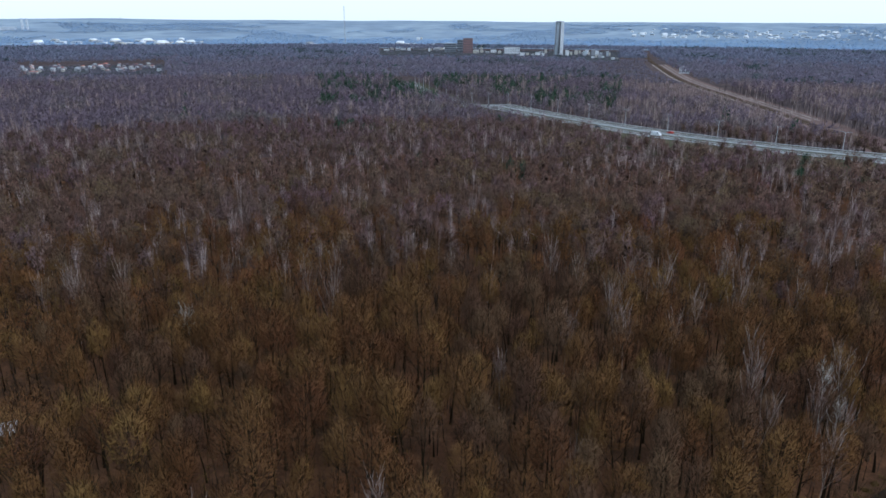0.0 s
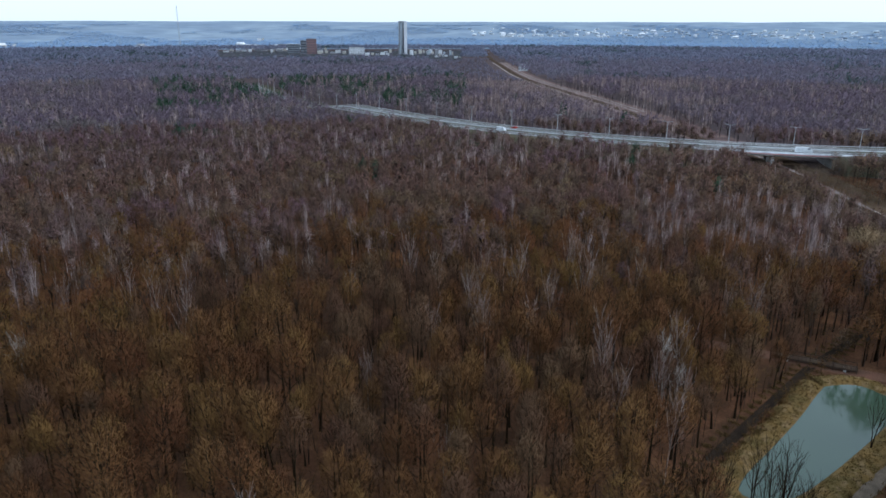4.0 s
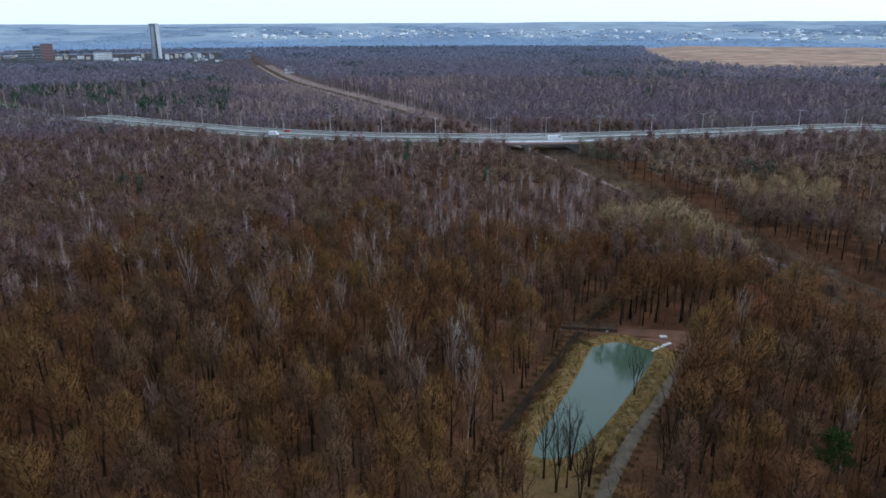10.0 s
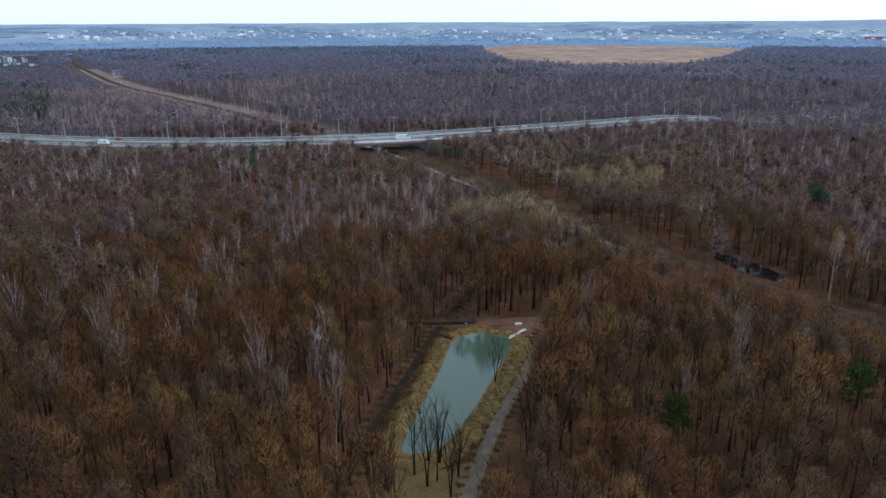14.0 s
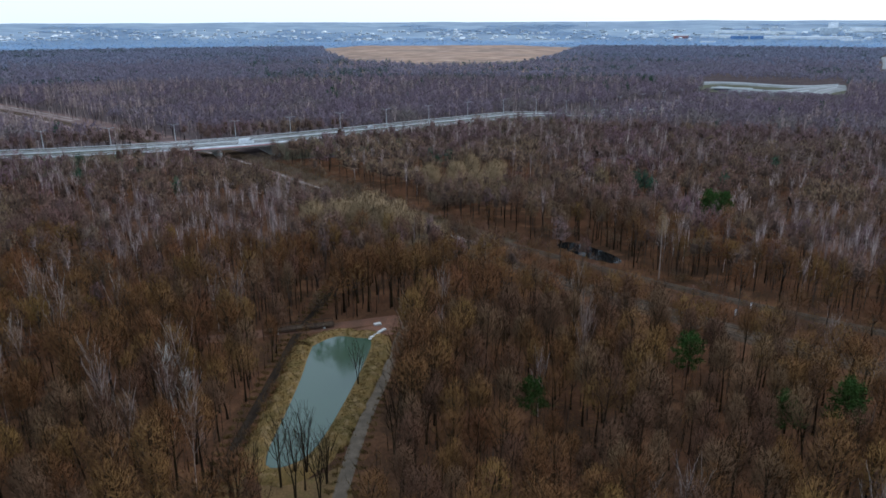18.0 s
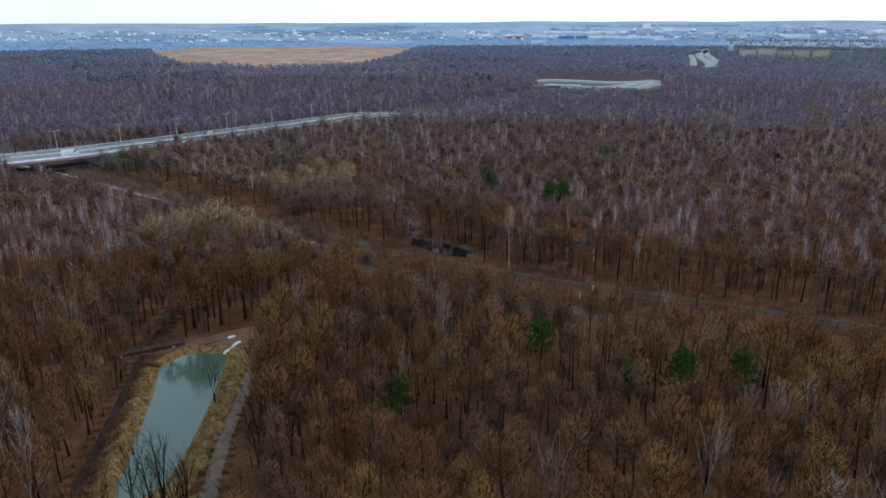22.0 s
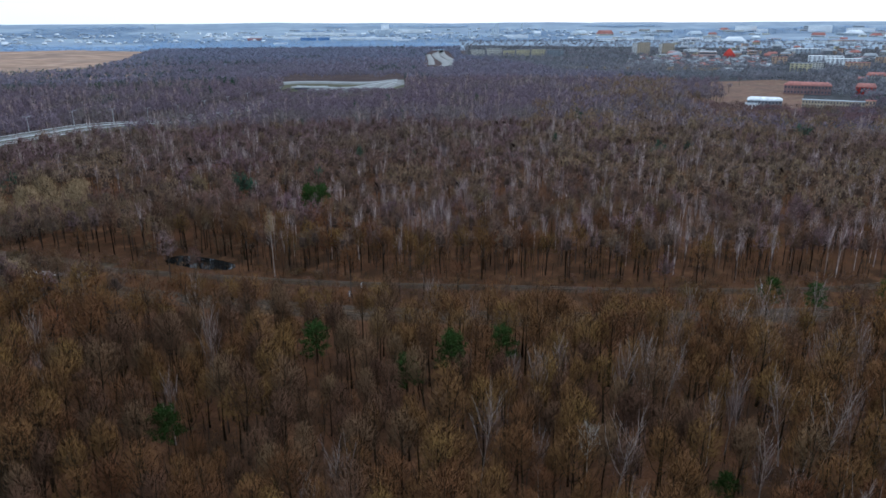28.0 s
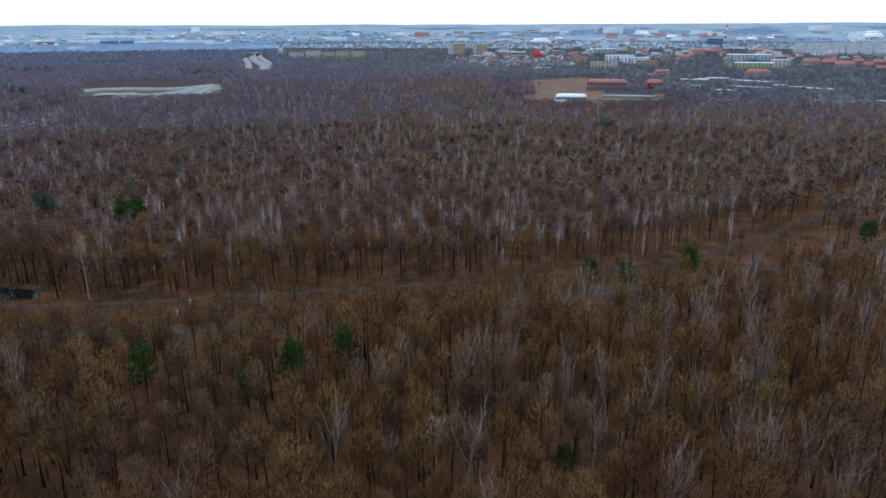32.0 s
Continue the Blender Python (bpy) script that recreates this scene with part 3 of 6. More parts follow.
for o in (-15.8, -1.0, 1.0, 15.8):
    tagged(new("crash_barrier", ribbon("crash_barrier", line_road, ((o - 0.1, ROAD_TOP + 0.45), (o - 0.1, ROAD_TOP + 0.8), (o + 0.1, ROAD_TOP + 0.8), (o + 0.1, ROAD_TOP + 0.45), (o - 0.1, ROAD_TOP + 0.45)), GALV, road_sink)), "galvanised steel crash barrier", "barrier", kind="structure")


def build_bridge():
    br = tagged(new("motorway_bridge"), "concrete motorway bridge with red and white edge over the railway", "bridge")
    ln = piece(line_road, i0 - 1, i1 + 1)
    for a, b in ((-16.6, -1.5), (1.5, 16.6)):
        part("deck", ribbon("deck", ln, ((a, ROAD_TOP - 0.02), (a, ROAD_TOP - 1.5), (a + 2, ROAD_TOP - 2.0), (b - 2, ROAD_TOP - 2.0), (b, ROAD_TOP - 1.5), (b, ROAD_TOP - 0.02), (a, ROAD_TOP - 0.02)), CONCRETE), br)
    part("edge_beam", ribbon("edge_beam", ln, ((-17.0, ROAD_TOP - 0.7), (-17.0, ROAD_TOP - 0.05), (-16.7, ROAD_TOP - 0.05), (-16.7, ROAD_TOP - 0.7), (-17.0, ROAD_TOP - 0.7)), FADED), br, "faded red edge beam")
    part("parapet", ribbon("parapet", ln, ((-16.9, ROAD_TOP), (-16.9, ROAD_TOP + 1.0), (-16.75, ROAD_TOP + 1.0), (-16.75, ROAD_TOP), (-16.9, ROAD_TOP)), WHITE), br, "pale parapet rail")
    mid = int(np.argmin(np.abs(bear + 10.5)))
    for o in (-14.0, -5.0, 5.0, 14.0):
        x, y = c_road[mid] + n_road[mid] * o
        ang = math.degrees(math.atan2(n_road[mid][1], n_road[mid][0]))
        part("pier", boxes("pier", [(x, y, (ROAD_TOP - 2) / 2 - 0.1, 3.2, 1.6, ROAD_TOP - 1.8, ang)], CONCRETE, 0.15), br, "pale concrete pier")
    for i in (i0, i1):
        x, y = c_road[i]
        ang = math.degrees(math.atan2(n_road[i][1], n_road[i][0]))
        part("abutment", boxes("abutment", [(x, y, ROAD_TOP / 2 - 0.9, 35.0, 2.0, ROAD_TOP - 1.6, ang)], CONCRETE), br, "concrete abutment")


build_bridge()
wall_line = piece(line_road, i1, int(np.argmin(np.abs(bear - 3.0))))
tagged(new("retaining_wall", ribbon("retaining_wall", wall_line, ((-18.4, 0.0), (-18.4, ROAD_TOP - 0.4), (-17.7, ROAD_TOP - 0.4), (-17.7, 0.0)), BLUEGREY)), "blue-grey concrete retaining wall below the motorway", "wall", kind="structure")


def build_street_lamp():
    lamp = tagged(new("street_lamp"), "tall steel double-armed motorway street lamp", "street lamp", "motorway lamps")
    v, f = tube([(0, 0, 0), (0, 0, 5), (0, 0, 11)], [0.2, 0.17, 0.13], 6)
    part("pole", raw_mesh("pole", v, f, [GALV]), lamp)
    v, f = tube([(-2.3, 0, 11.4), (0, 0, 10.95), (2.3, 0, 11.4)], [0.12, 0.13, 0.12], 5)
    part("arm", raw_mesh("arm", v, f, [GALV]), lamp)
    for s in (-1, 1):
        part("lamp_head", boxes("lamp_head", [(s * 2.7, 0, 11.45, 1.3, 0.45, 0.28, 0)], GREY, 0.05), lamp)
    return lamp


lamp = build_street_lamp()
lp, lt, ln_ = resample(c_road, 38.0)
first = True
for (x, y), (nx, ny) in zip(lp, ln_):
    d, az = math.hypot(x, y), math.degrees(math.atan2(x, y))
    if d > 1300 or not -60 < az < 40:
        continue
    m = pose(x + nx * 16.6, y + ny * 16.6, ROAD_TOP + road_sink(x) - 0.12, 0, 0, math.degrees(math.atan2(ny, nx)) + 78)
    if first:
        lamp.matrix_basis, first = m, False
    else:
        copy_thing(lamp, m)


# ---------------------------------------------------------------- trees
def fan(g, n, h, r, depth, length, lobes=7, low=1.3):
    """Starts, tips and outward ways of n twigs that rise like a brush to a rounded, lobed crown."""
    k = np.arange(lobes) + 0.5
    a = k * 2.39996 + g.uniform(-0.5, 0.5, lobes)
    c = 1.0 - 1.1 * k / lobes
    q = np.sqrt(np.clip(1 - c * c, 0, 1))
    lobe = np.c_[np.cos(a) * q, np.sin(a) * q, c]
    reach = g.uniform(0.86, 1.12, lobes)
    a, c = g.uniform(0, 2 * np.pi, n), 1.0 - low * g.uniform(0, 1, n)
    q = np.sqrt(np.clip(1 - c * c, 0, 1))
    d = np.c_[np.cos(a) * q, np.sin(a) * q, c]
    near = d @ lobe.T
    best = near.argmax(1)
    bump = reach[best] * (0.66 + 0.36 * np.clip((near.max(1) - 0.6) / 0.4, 0, 1))
    tip = d * (bump * g.uniform(0.3, 1.0, n) ** 0.35)[:, None] * (r, r, h * depth) + (0, 0, h * (1 - depth))
    way = d * (0.5, 0.5, 0.3) + (0, 0, 0.5) + g.normal(0, 0.42, (n, 3))
    way /= np.linalg.norm(way, axis=1, keepdims=True)
    return tip - way * (length * g.uniform(0.55, 1.45, n))[:, None], tip, d


def tree_parts(seed, h, r, limbs=14, twigs=1350, first=0.4, upright=0.9, tr=0.2, tw=0.075, lean=0.04, depth=0.44, reach=1.1, forks=4, limb_r=0.42, stems=1):
    """Trunk, limbs and twigs of a bare tree: tapered trunk, curved limbs with branches, a crown of thin twigs."""
    g = np.random.default_rng(seed)
    top = h * 0.84
    ts = np.linspace(0, 1, 6)
    trunks, pieces = [], []
    for m in range(stems):
        bend = g.normal(0, lean, 2)
        if stems > 1:
            out = m * 6.283 / stems + g.uniform(-0.4, 0.4)
            bend = np.array([math.cos(out), math.sin(out)]) * r * 0.42 / h
        axis = np.c_[bend[0] * h * ts**1.3 + g.normal(0, 0.1, 6) * ts, bend[1] * h * ts**1.3 + g.normal(0, 0.1, 6) * ts, top * ts]
        axis[0, 2] = -0.2
        trunks.append(tube(axis, tr * (1 - 0.82 * ts) * np.r_[1.35, np.ones(5)], 6))
        for k in range(limbs):
            u = first + (1 - first) * (k + g.uniform(0, 1)) / limbs
            at = np.array([np.interp(u, ts, axis[:, i]) for i in range(3)])
            a = k * 2.4 + g.uniform(-0.5, 0.5)
            span = r * (0.95 - 0.5 * max(0, u - 0.55) / 0.45) * g.uniform(0.7, 1.1) / stems ** 0.5
            rise = min(span * upright * g.uniform(0.7, 1.3) + (h - top) * max(0, u - 0.6), h * 0.98 - at[2])
            q = np.linspace(0, 1, 4)
            side = g.normal(0, 0.12, 2) * span
            limb = np.c_[at[0] + math.cos(a) * span * q**0.8 + side[0] * q * q, at[1] + math.sin(a) * span * q**0.8 + side[1] * q * q, at[2] + rise * q**1.25]
            rad = max(0.03, tr * limb_r * (1.15 - u))
            pieces.append(tube(limb, rad * (1 - 0.7 * q), 4))
            for b in range(forks):
                f = 0.3 + 0.7 * (b + g.uniform(0, 1)) / forks
                p0 = np.array([np.interp(f, q, limb[:, i]) for i in range(3)])
                ba, bl = a + g.uniform(-1.5, 1.5), g.uniform(0.7, 1.5) * r * 0.34
                tip = p0 + np.array([math.cos(ba) * bl * 0.75, math.sin(ba) * bl * 0.75, bl * upright * g.uniform(0.3, 1.0)])
                pieces.append(tube([p0, tip], [rad * 0.4 + 0.014, 0.014], 3))
    st, tip, d = fan(g, twigs, h, r, depth, reach * 1.5, 9)
    tv, tf = slivers(st, tip, tw * g.uniform(0.6, 1.4, twigs), g, d + (0, 0, 0.5))
    nv, tf = dome_normals(tv, tf, h, r, depth)
    if stems == 1:
        tv = tv + (axis[4, 0], axis[4, 1], 0)
    return joined(trunks), joined(pieces), (tv, tf, nv)


def make_tree(name, label, category, group, bark, twig, crown_label="", **kw):
    t, l, c = tree_parts(**kw)
    ob = tagged(new(name), label, category, group)
    part("trunk", raw_mesh("trunk", *t, [bark]), ob)
    part("branchwork", raw_mesh("branchwork", *l, [bark]), ob)
    part("crown", raw_mesh("crown", c[0], c[1], [twig], None, c[2]), ob, crown_label)
    return ob


def plant(protos, places):
    """The prototypes go to the first places, copies of them to the rest."""
    for i, (x, y, s, a) in enumerate(places):
        p = protos[i % len(protos)]
        m = pose(x, y, 0, 0, 0, a) @ Matrix.Scale(s, 4)
        if i < len(protos):
            p.matrix_basis = m
        else:
            q = copy_thing(p, Matrix.Identity(4))
            q.matrix_basis = m


def pine_parts(seed, h, r):
    g = np.random.default_rng(seed)
    ts = np.linspace(0, 1, 6)
    axis = np.c_[g.normal(0, 0.1, 6) * ts, g.normal(0, 0.1, 6) * ts, h * 0.94 * ts]
    axis[0, 2] = -0.2
    trunk = tube(axis, 0.19 * (1 - 0.8 * ts), 6)
    pieces = []
    for k in range(34):
        u = 0.42 + 0.55 * (k / 34)
        a, span = k * 2.4 + g.uniform(-0.4, 0.4), r * (1.1 - 0.75 * (u - 0.42) / 0.55) * g.uniform(0.7, 1.15)
        p0 = np.array([0, 0, h * u])
        tip = p0 + np.array([math.cos(a) * span, math.sin(a) * span, span * g.uniform(0.0, 0.5)])
        pieces.append(tube([p0, tip], [0.05, 0.02], 3))
        n = 60
        s = g.uniform(0.35, 1.05, n)[:, None]
        st = p0 + (tip - p0) * s + g.normal(0, 0.32, (n, 3))
        pieces.append(slivers(st, st + g.normal(0, 0.34, (n, 3)) + (0, 0, 0.25), 0.26, g))
    return trunk, joined(pieces)


def make_pine(seed, h, r):
    t, c = pine_parts(seed, h, r)
    ob = tagged(new("pine_tree"), "dark green pine tree among bare broadleaf trees", "pine tree", "pines")
    part("trunk", raw_mesh("trunk", *t, [PINE_BARK]), ob)
    part("crown", raw_mesh("crown", *c, [NEEDLES]), ob, "dark green needles")
    return ob


SPACING = 6.1
PINE_SPOTS = [(33.2, 121.6, 0.85, 0), (80, 109.1, 0.95, 40), (103, 103.4, 1.0, 80), (92.4, 108.7, 1.1, 10), (72.5, 134.4, 0.95, 200), (135.2, 248.3, 1.35, 30), (142, 250, 1.15, 70), (186.4, 81.5, 0.95, 50), (191.9, 72.2, 0.85, 15), (210, 59.7, 1.1, 0), (269, 18, 1.1, 33), (100.7, 46.8, 0.6, 70)]
# stands of birch: bearings, distances and the share of birch among the trees
BIRCH_ZONES = [(30, 62, 232, 300, 0.42), (62, 91, 225, 300, 0.36), (55, 91, 80, 225, 0.19), (36, 55, 90, 140, 0.10), (-20, -5, 225, 320, 0.45), (-80, -45, 190, 330, 0.16), (-45, -22, 150, 330, 0.08), (20, 36, 230, 430, 0.25), (36, 56, 300, 520, 0.28), (-60, -14, 350, 470, 0.22), (8, 26, 350, 480, 0.2), (-34, -14, 560, 900, 0.5)]


def birch_share(d, az, base=0.03):
    share = np.full(len(d), base)
    for a0, a1, d0, d1, q in BIRCH_ZONES:
        share = np.where((az > a0) & (az < a1) & (d > d0) & (d < d1), np.maximum(share, q), share)
    return share


xy, dist, azim = sites(79, 300, SPACING)
# the pines stand free of their neighbours
free = np.ones(len(xy), bool)
for px, py, _, _ in PINE_SPOTS:
    away = np.array([px, py]) / math.hypot(px, py)
    along = (xy - (px, py)) @ away
    across = np.abs((xy - (px, py)) @ np.array([-away[1], away[0]]))
    free &= ~((along > -15) & (along < 3.5) & (across < 4.0))
xy, dist, azim = xy[free], dist[free], azim[free]
patch = patchy(xy, 0.03, 5.0) + 0.6 * patchy(xy, 0.11, 9.0)
pick = rng.uniform(0, 1, len(xy))
birchy = pick < birch_share(dist, azim) * np.clip(1 + 1.8 * patchy(xy, 0.06, 21.0), 0.1, 2.0)
order = np.argsort(dist)
birch = [i for i in order if birchy[i]]
# three kinds of broadleaf tree, in patches
species = np.where(patch + rng.normal(0, 0.22, len(xy)) > 0.16, 1, np.where(patch + rng.normal(0, 0.22, len(xy)) < -0.22, 2, 0))
near_birch, rest_birch = birch[:90], np.array(birch[90:])
near_kinds, rest = [], []
for k, most in ((0, 300), (1, 250), (2, 250)):
    own = [i for i in order if not birchy[i] and species[i] == k]
    near_kinds.append(own[:most])
    rest.append(np.array(own[most:]))

BIRCH_SPOTS = [(148.9, 53.8), (146.3, 72.4), (153.4, 44.6), (147.5, 37.0), (165.1, 31.2), (159.7, 12.7), (155.4, 7.5), (195.2, 24.3), (78.0, 68.4), (112.1, 21.3), (112.4, 15.1), (93.6, 23.4), (108.8, 4.8), (83.9, 57.4), (-89.2, 138.9), (-76.1, 154.8), (-38.7, 181.2), (-33.6, 179.5), (-33.9, 126.2), (-86.3, 187.4), (21.4, 171.9), (52.3, 148.9), (11.6, 161.1), (-193.9, 37.3), (-191.1, 99.9), (-88.6, 137.5), (-144.9, 131.9), (-185.3, 41.0), (-168.9, 108.2), (-304.1, 59.3), (-125.3, 128.7), (50.3, 141.7), (59.2, 175.0), (71.5, 76.5), (93.1, 91.4), (94.8, 83.6), (41.6, 83.3), (47.7, 80.1), (145.7, 73.2), (146.1, 53.5)]

KINDS = (("hornbeam_tree", "bare olive-brown hornbeam with upswept branches", "bare olive-brown twigs", TWIG, BARK, ((1, 18, 3.7, 15, 1.9, 0.36, 0.22), (2, 16, 3.3, 14, 2.1, 0.4, 0.19), (3, 19, 4.2, 15, 1.8, 0.38, 0.25), (4, 17, 3.0, 13, 2.3, 0.34, 0.18))),
         ("oak_tree", "bare brown oak with a broad rounded crown", "bare brown twigs", TWIG_OAK, BARK, ((7, 19, 4.6, 16, 1.4, 0.38, 0.28), (8, 17, 4.1, 15, 1.5, 0.42, 0.24), (9, 20, 4.4, 16, 1.6, 0.4, 0.28), (10, 16, 3.6, 14, 1.7, 0.36, 0.22))),
         ("alder_tree", "slender bare dark grey-brown alder", "bare grey-brown twigs", TWIG_ALDER, BARK, ((13, 18, 2.9, 14, 1.9, 0.42, 0.18), (14, 20, 3.3, 15, 2.1, 0.45, 0.2), (15, 16, 2.7, 13, 2.0, 0.4, 0.16), (16, 19, 3.5, 15, 1.8, 0.44, 0.22))))
for (name, label, crown_label, twig, bark, shapes), own in zip(KINDS, near_kinds):
    protos = [make_tree(name, label, "tree", "forest trees", bark, twig, crown_label, seed=q, h=hh, r=rr, limbs=lb, upright=up, first=fi, tr=tr * 1.15, twigs=1150, tw=0.074, depth=0.37, reach=0.8, forks=3)
              for q, hh, rr, lb, up, fi, tr in shapes]
    extra = [(-25, 197, 1.0, 0), (-18, 200, 1.05, 80), (-5, 191, 1.15, 150), (2, 190, 1.2, 220), (9, 193, 1.15, 290), (-1, 197, 1.2, 30), (17, 196, 1.0, 100), (5, 203, 1.1, 10)] if name == "oak_tree" else [(80, 252, 1.0, 0), (84, 249, 0.9, 50), (88, 245, 1.1, 100), (92, 240, 1.0, 200), (95, 234, 0.95, 260), (97, 228, 1.05, 310), (96, 221, 0.9, 20), (86, 256, 1.1, 80), (92, 250, 1.0, 130), (98, 242, 1.1, 170), (102, 234, 1.0, 220), (77, 255, 1.0, 70)] if name == "alder_tree" else []
    plant(protos, [(xy[i, 0], xy[i, 1], rng.uniform(0.78, 1.14), rng.uniform(0, 360)) for i in own] + extra)
birch_protos = [make_tree("birch_tree", "slender bare birch with pale white bark", "birch tree", "birches", BIRCH_BARK, BIRCH_TWIG, "fine grey-mauve twigs",
                          seed=q, h=hh, r=rr, limbs=9, twigs=420, upright=2.9, first=0.36, tr=0.115, tw=0.035, lean=0.09, depth=0.42, reach=0.9, forks=4, limb_r=0.5)
                for q, hh, rr in ((21, 18, 2.5), (22, 20, 2.8), (23, 16, 2.2), (24, 19, 3.1))]
plant(birch_protos, [(xy[i, 0], xy[i, 1], rng.uniform(0.85, 1.15), rng.uniform(0, 360)) for i in near_birch] + [(x, y, rng.uniform(0.9, 1.15), rng.uniform(0, 360)) for x, y in BIRCH_SPOTS])

pine_protos = [make_pine(31, 15, 4.3), make_pine(32, 13.5, 4.0)]
plant(pine_protos, PINE_SPOTS)

# the bleached dead trees and the tall pale one beside the forest pool
dead = make_tree("dead_tree", "bleached white dead tree with bare forked branches", "dead tree", "dead trees", DEAD, DEAD, "white forked branches",
                 seed=41, h=18, r=2.6, limbs=10, twigs=90, upright=1.5, first=0.62, tr=0.17, tw=0.05, depth=0.22, forks=6)
plant([dead], [(-40.5, 137.5, 1.0, 0), (-152, 57, 1.0, 120), (85, 64, 0.95, 60), (-37, 134, 0.75, 200)])
tall = make_tree("poplar_tree", "tall pale slender poplar beside the forest pool", "tree", "", BIRCH_BARK, WILLOW, "pale yellowish twigs",
                 seed=51, h=25, r=2.4, limbs=18, twigs=700, upright=1.2, first=0.45, tr=0.2, tw=0.05, depth=0.3)
tall.matrix_basis = pose(97, 205, 0)

willow_protos = [make_tree("willow_tree", "spreading tan-twigged willow beside the railway", "willow tree", "railway willows", BARK, WILLOW, "tan twigs",
                           seed=q, h=hh, r=rr, limbs=6, twigs=2300, upright=1.3, first=0.3, tr=0.24, tw=0.11, depth=0.5, reach=1.3, stems=4) for q, hh, rr in ((71, 15, 6.4), (72, 13.5, 5.6))]
plant(willow_protos, [(-17, 266, 1.15, 0), (-7, 260, 1.4, 60), (4, 257, 1.5, 130), (13, 252, 1.4, 200), (20, 246, 1.1, 20), (28, 239, 1.0, 80), (-1, 268, 1.2, 0), (8, 264, 1.2, 90), (44, 310, 1.15, 45), (56, 320, 1.2, 150), (66, 330, 1.2, 10), (50, 345, 1.15, 75), (36, 335, 1.12, 30), (72, 348, 1.12, 100), (60, 360, 1.1, 40)])

# trees on the pond's banks
bank_protos = [make_tree("bank_tree", "bare dark tree standing at the pond's edge", "tree", "pond bank trees", BARK, BARK, "bare dark branches",
                         seed=s, h=hh, r=rr, limbs=7, twigs=110, upright=2.3, first=0.28, tr=0.19, tw=0.04, lean=0.09, depth=0.45, forks=5, limb_r=0.5,  stems=st) for s, hh, rr, st in ((61, 15, 2.8, 1), (62, 16, 3.4, 2), (63, 14, 3.4, 3))]
plant(bank_protos, [(-13.5, 113.8, 1, 0), (-15.8, 110.4, 0.95, 70), (-11.4, 113.6, 1, 140), (-11.4, 108.9, 0.8, 210), (-19.9, 105, 1, 30), (-7.6, 110.3, 0.8, 90), (-24, 108, 0.9, 15), (8.2, 144.2, 1, 0), (6.3, 121.1, 1.1, 60), (9, 126.4, 1.1, 130), (5.2, 118.2, 1, 200), (11.7, 120.6, 1.15, 20), (12.5, 150, 1.1, 80), (11.5, 163, 1.1, 0), (-8.5, 104.5, 0.9, 300), (-17.5, 100, 1.0, 10), (-13, 107, 0.9, 160), (-22, 101, 0.95, 240), (14, 133, 1.1, 45), (10, 135, 1.0, 190), (15, 142, 1.15, 260), (16, 156, 1.1, 330), (-1.5, 146, 0.7, 0), (-27, 106, 0.9, 75)])


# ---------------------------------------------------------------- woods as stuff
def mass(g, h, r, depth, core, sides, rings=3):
    """An uneven, lobed mass of few faces for the middle of a crown; usually dark, as painted inner shade."""
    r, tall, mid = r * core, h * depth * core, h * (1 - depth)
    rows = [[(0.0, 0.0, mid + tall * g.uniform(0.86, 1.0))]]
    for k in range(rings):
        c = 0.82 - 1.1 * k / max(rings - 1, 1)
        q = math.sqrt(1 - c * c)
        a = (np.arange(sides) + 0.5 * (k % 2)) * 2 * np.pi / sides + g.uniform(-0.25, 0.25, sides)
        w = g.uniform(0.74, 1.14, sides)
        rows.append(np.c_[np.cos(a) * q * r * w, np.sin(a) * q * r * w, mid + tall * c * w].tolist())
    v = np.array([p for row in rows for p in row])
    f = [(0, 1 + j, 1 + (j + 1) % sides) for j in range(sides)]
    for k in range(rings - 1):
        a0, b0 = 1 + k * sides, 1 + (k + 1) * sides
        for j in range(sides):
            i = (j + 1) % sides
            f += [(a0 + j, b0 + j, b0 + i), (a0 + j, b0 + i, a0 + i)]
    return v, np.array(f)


def tuft(n, h, r, w, seed, trunk_w, depth=0.4, forks=0, length=0.0, core=0.0, sides=6, rings=3):
    """A cheap bare tree: a stem, a few limbs and n thin twigs that rise to a rounded crown, round a solid core."""
    g = np.random.default_rng(seed)
    st, tip, d = fan(g, n, h, r, depth, length or h * 0.15, 6, 1.15)
    pieces, idx = [slivers(st, tip, w * g.uniform(0.6, 1.4, n), g, d + (0, 0, 0.5))], [0] * n
    if trunk_w:
        foot = np.zeros((2, 3))
        head = np.c_[g.normal(0, 0.3, (2, 2)), (h * 0.85, h * 0.8)]
        pieces.append(slivers(foot, head, trunk_w, g, np.array([(1.0, 0, 0), (0, 1.0, 0)])))
        idx += [1, 1]
    if forks:
        a = np.arange(forks) * 2.4 + g.uniform(-0.4, 0.4, forks)
        foot = np.c_[np.zeros((forks, 2)), g.uniform(0.32, 0.62, forks) * h]
        out = r * g.uniform(0.3, 0.75, forks)
        head = np.c_[np.cos(a) * out, np.sin(a) * out, g.uniform(0.78, 0.97, forks) * h]
        pieces.append(slivers(foot, head, trunk_w * 0.62, g))
        idx += [1] * forks
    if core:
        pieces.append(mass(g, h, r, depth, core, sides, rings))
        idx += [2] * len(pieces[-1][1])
    vv, ff = joined(pieces)
    nn, ff = dome_normals(vv, ff, h, r, depth)
    return vv, ff, np.array(idx), nn


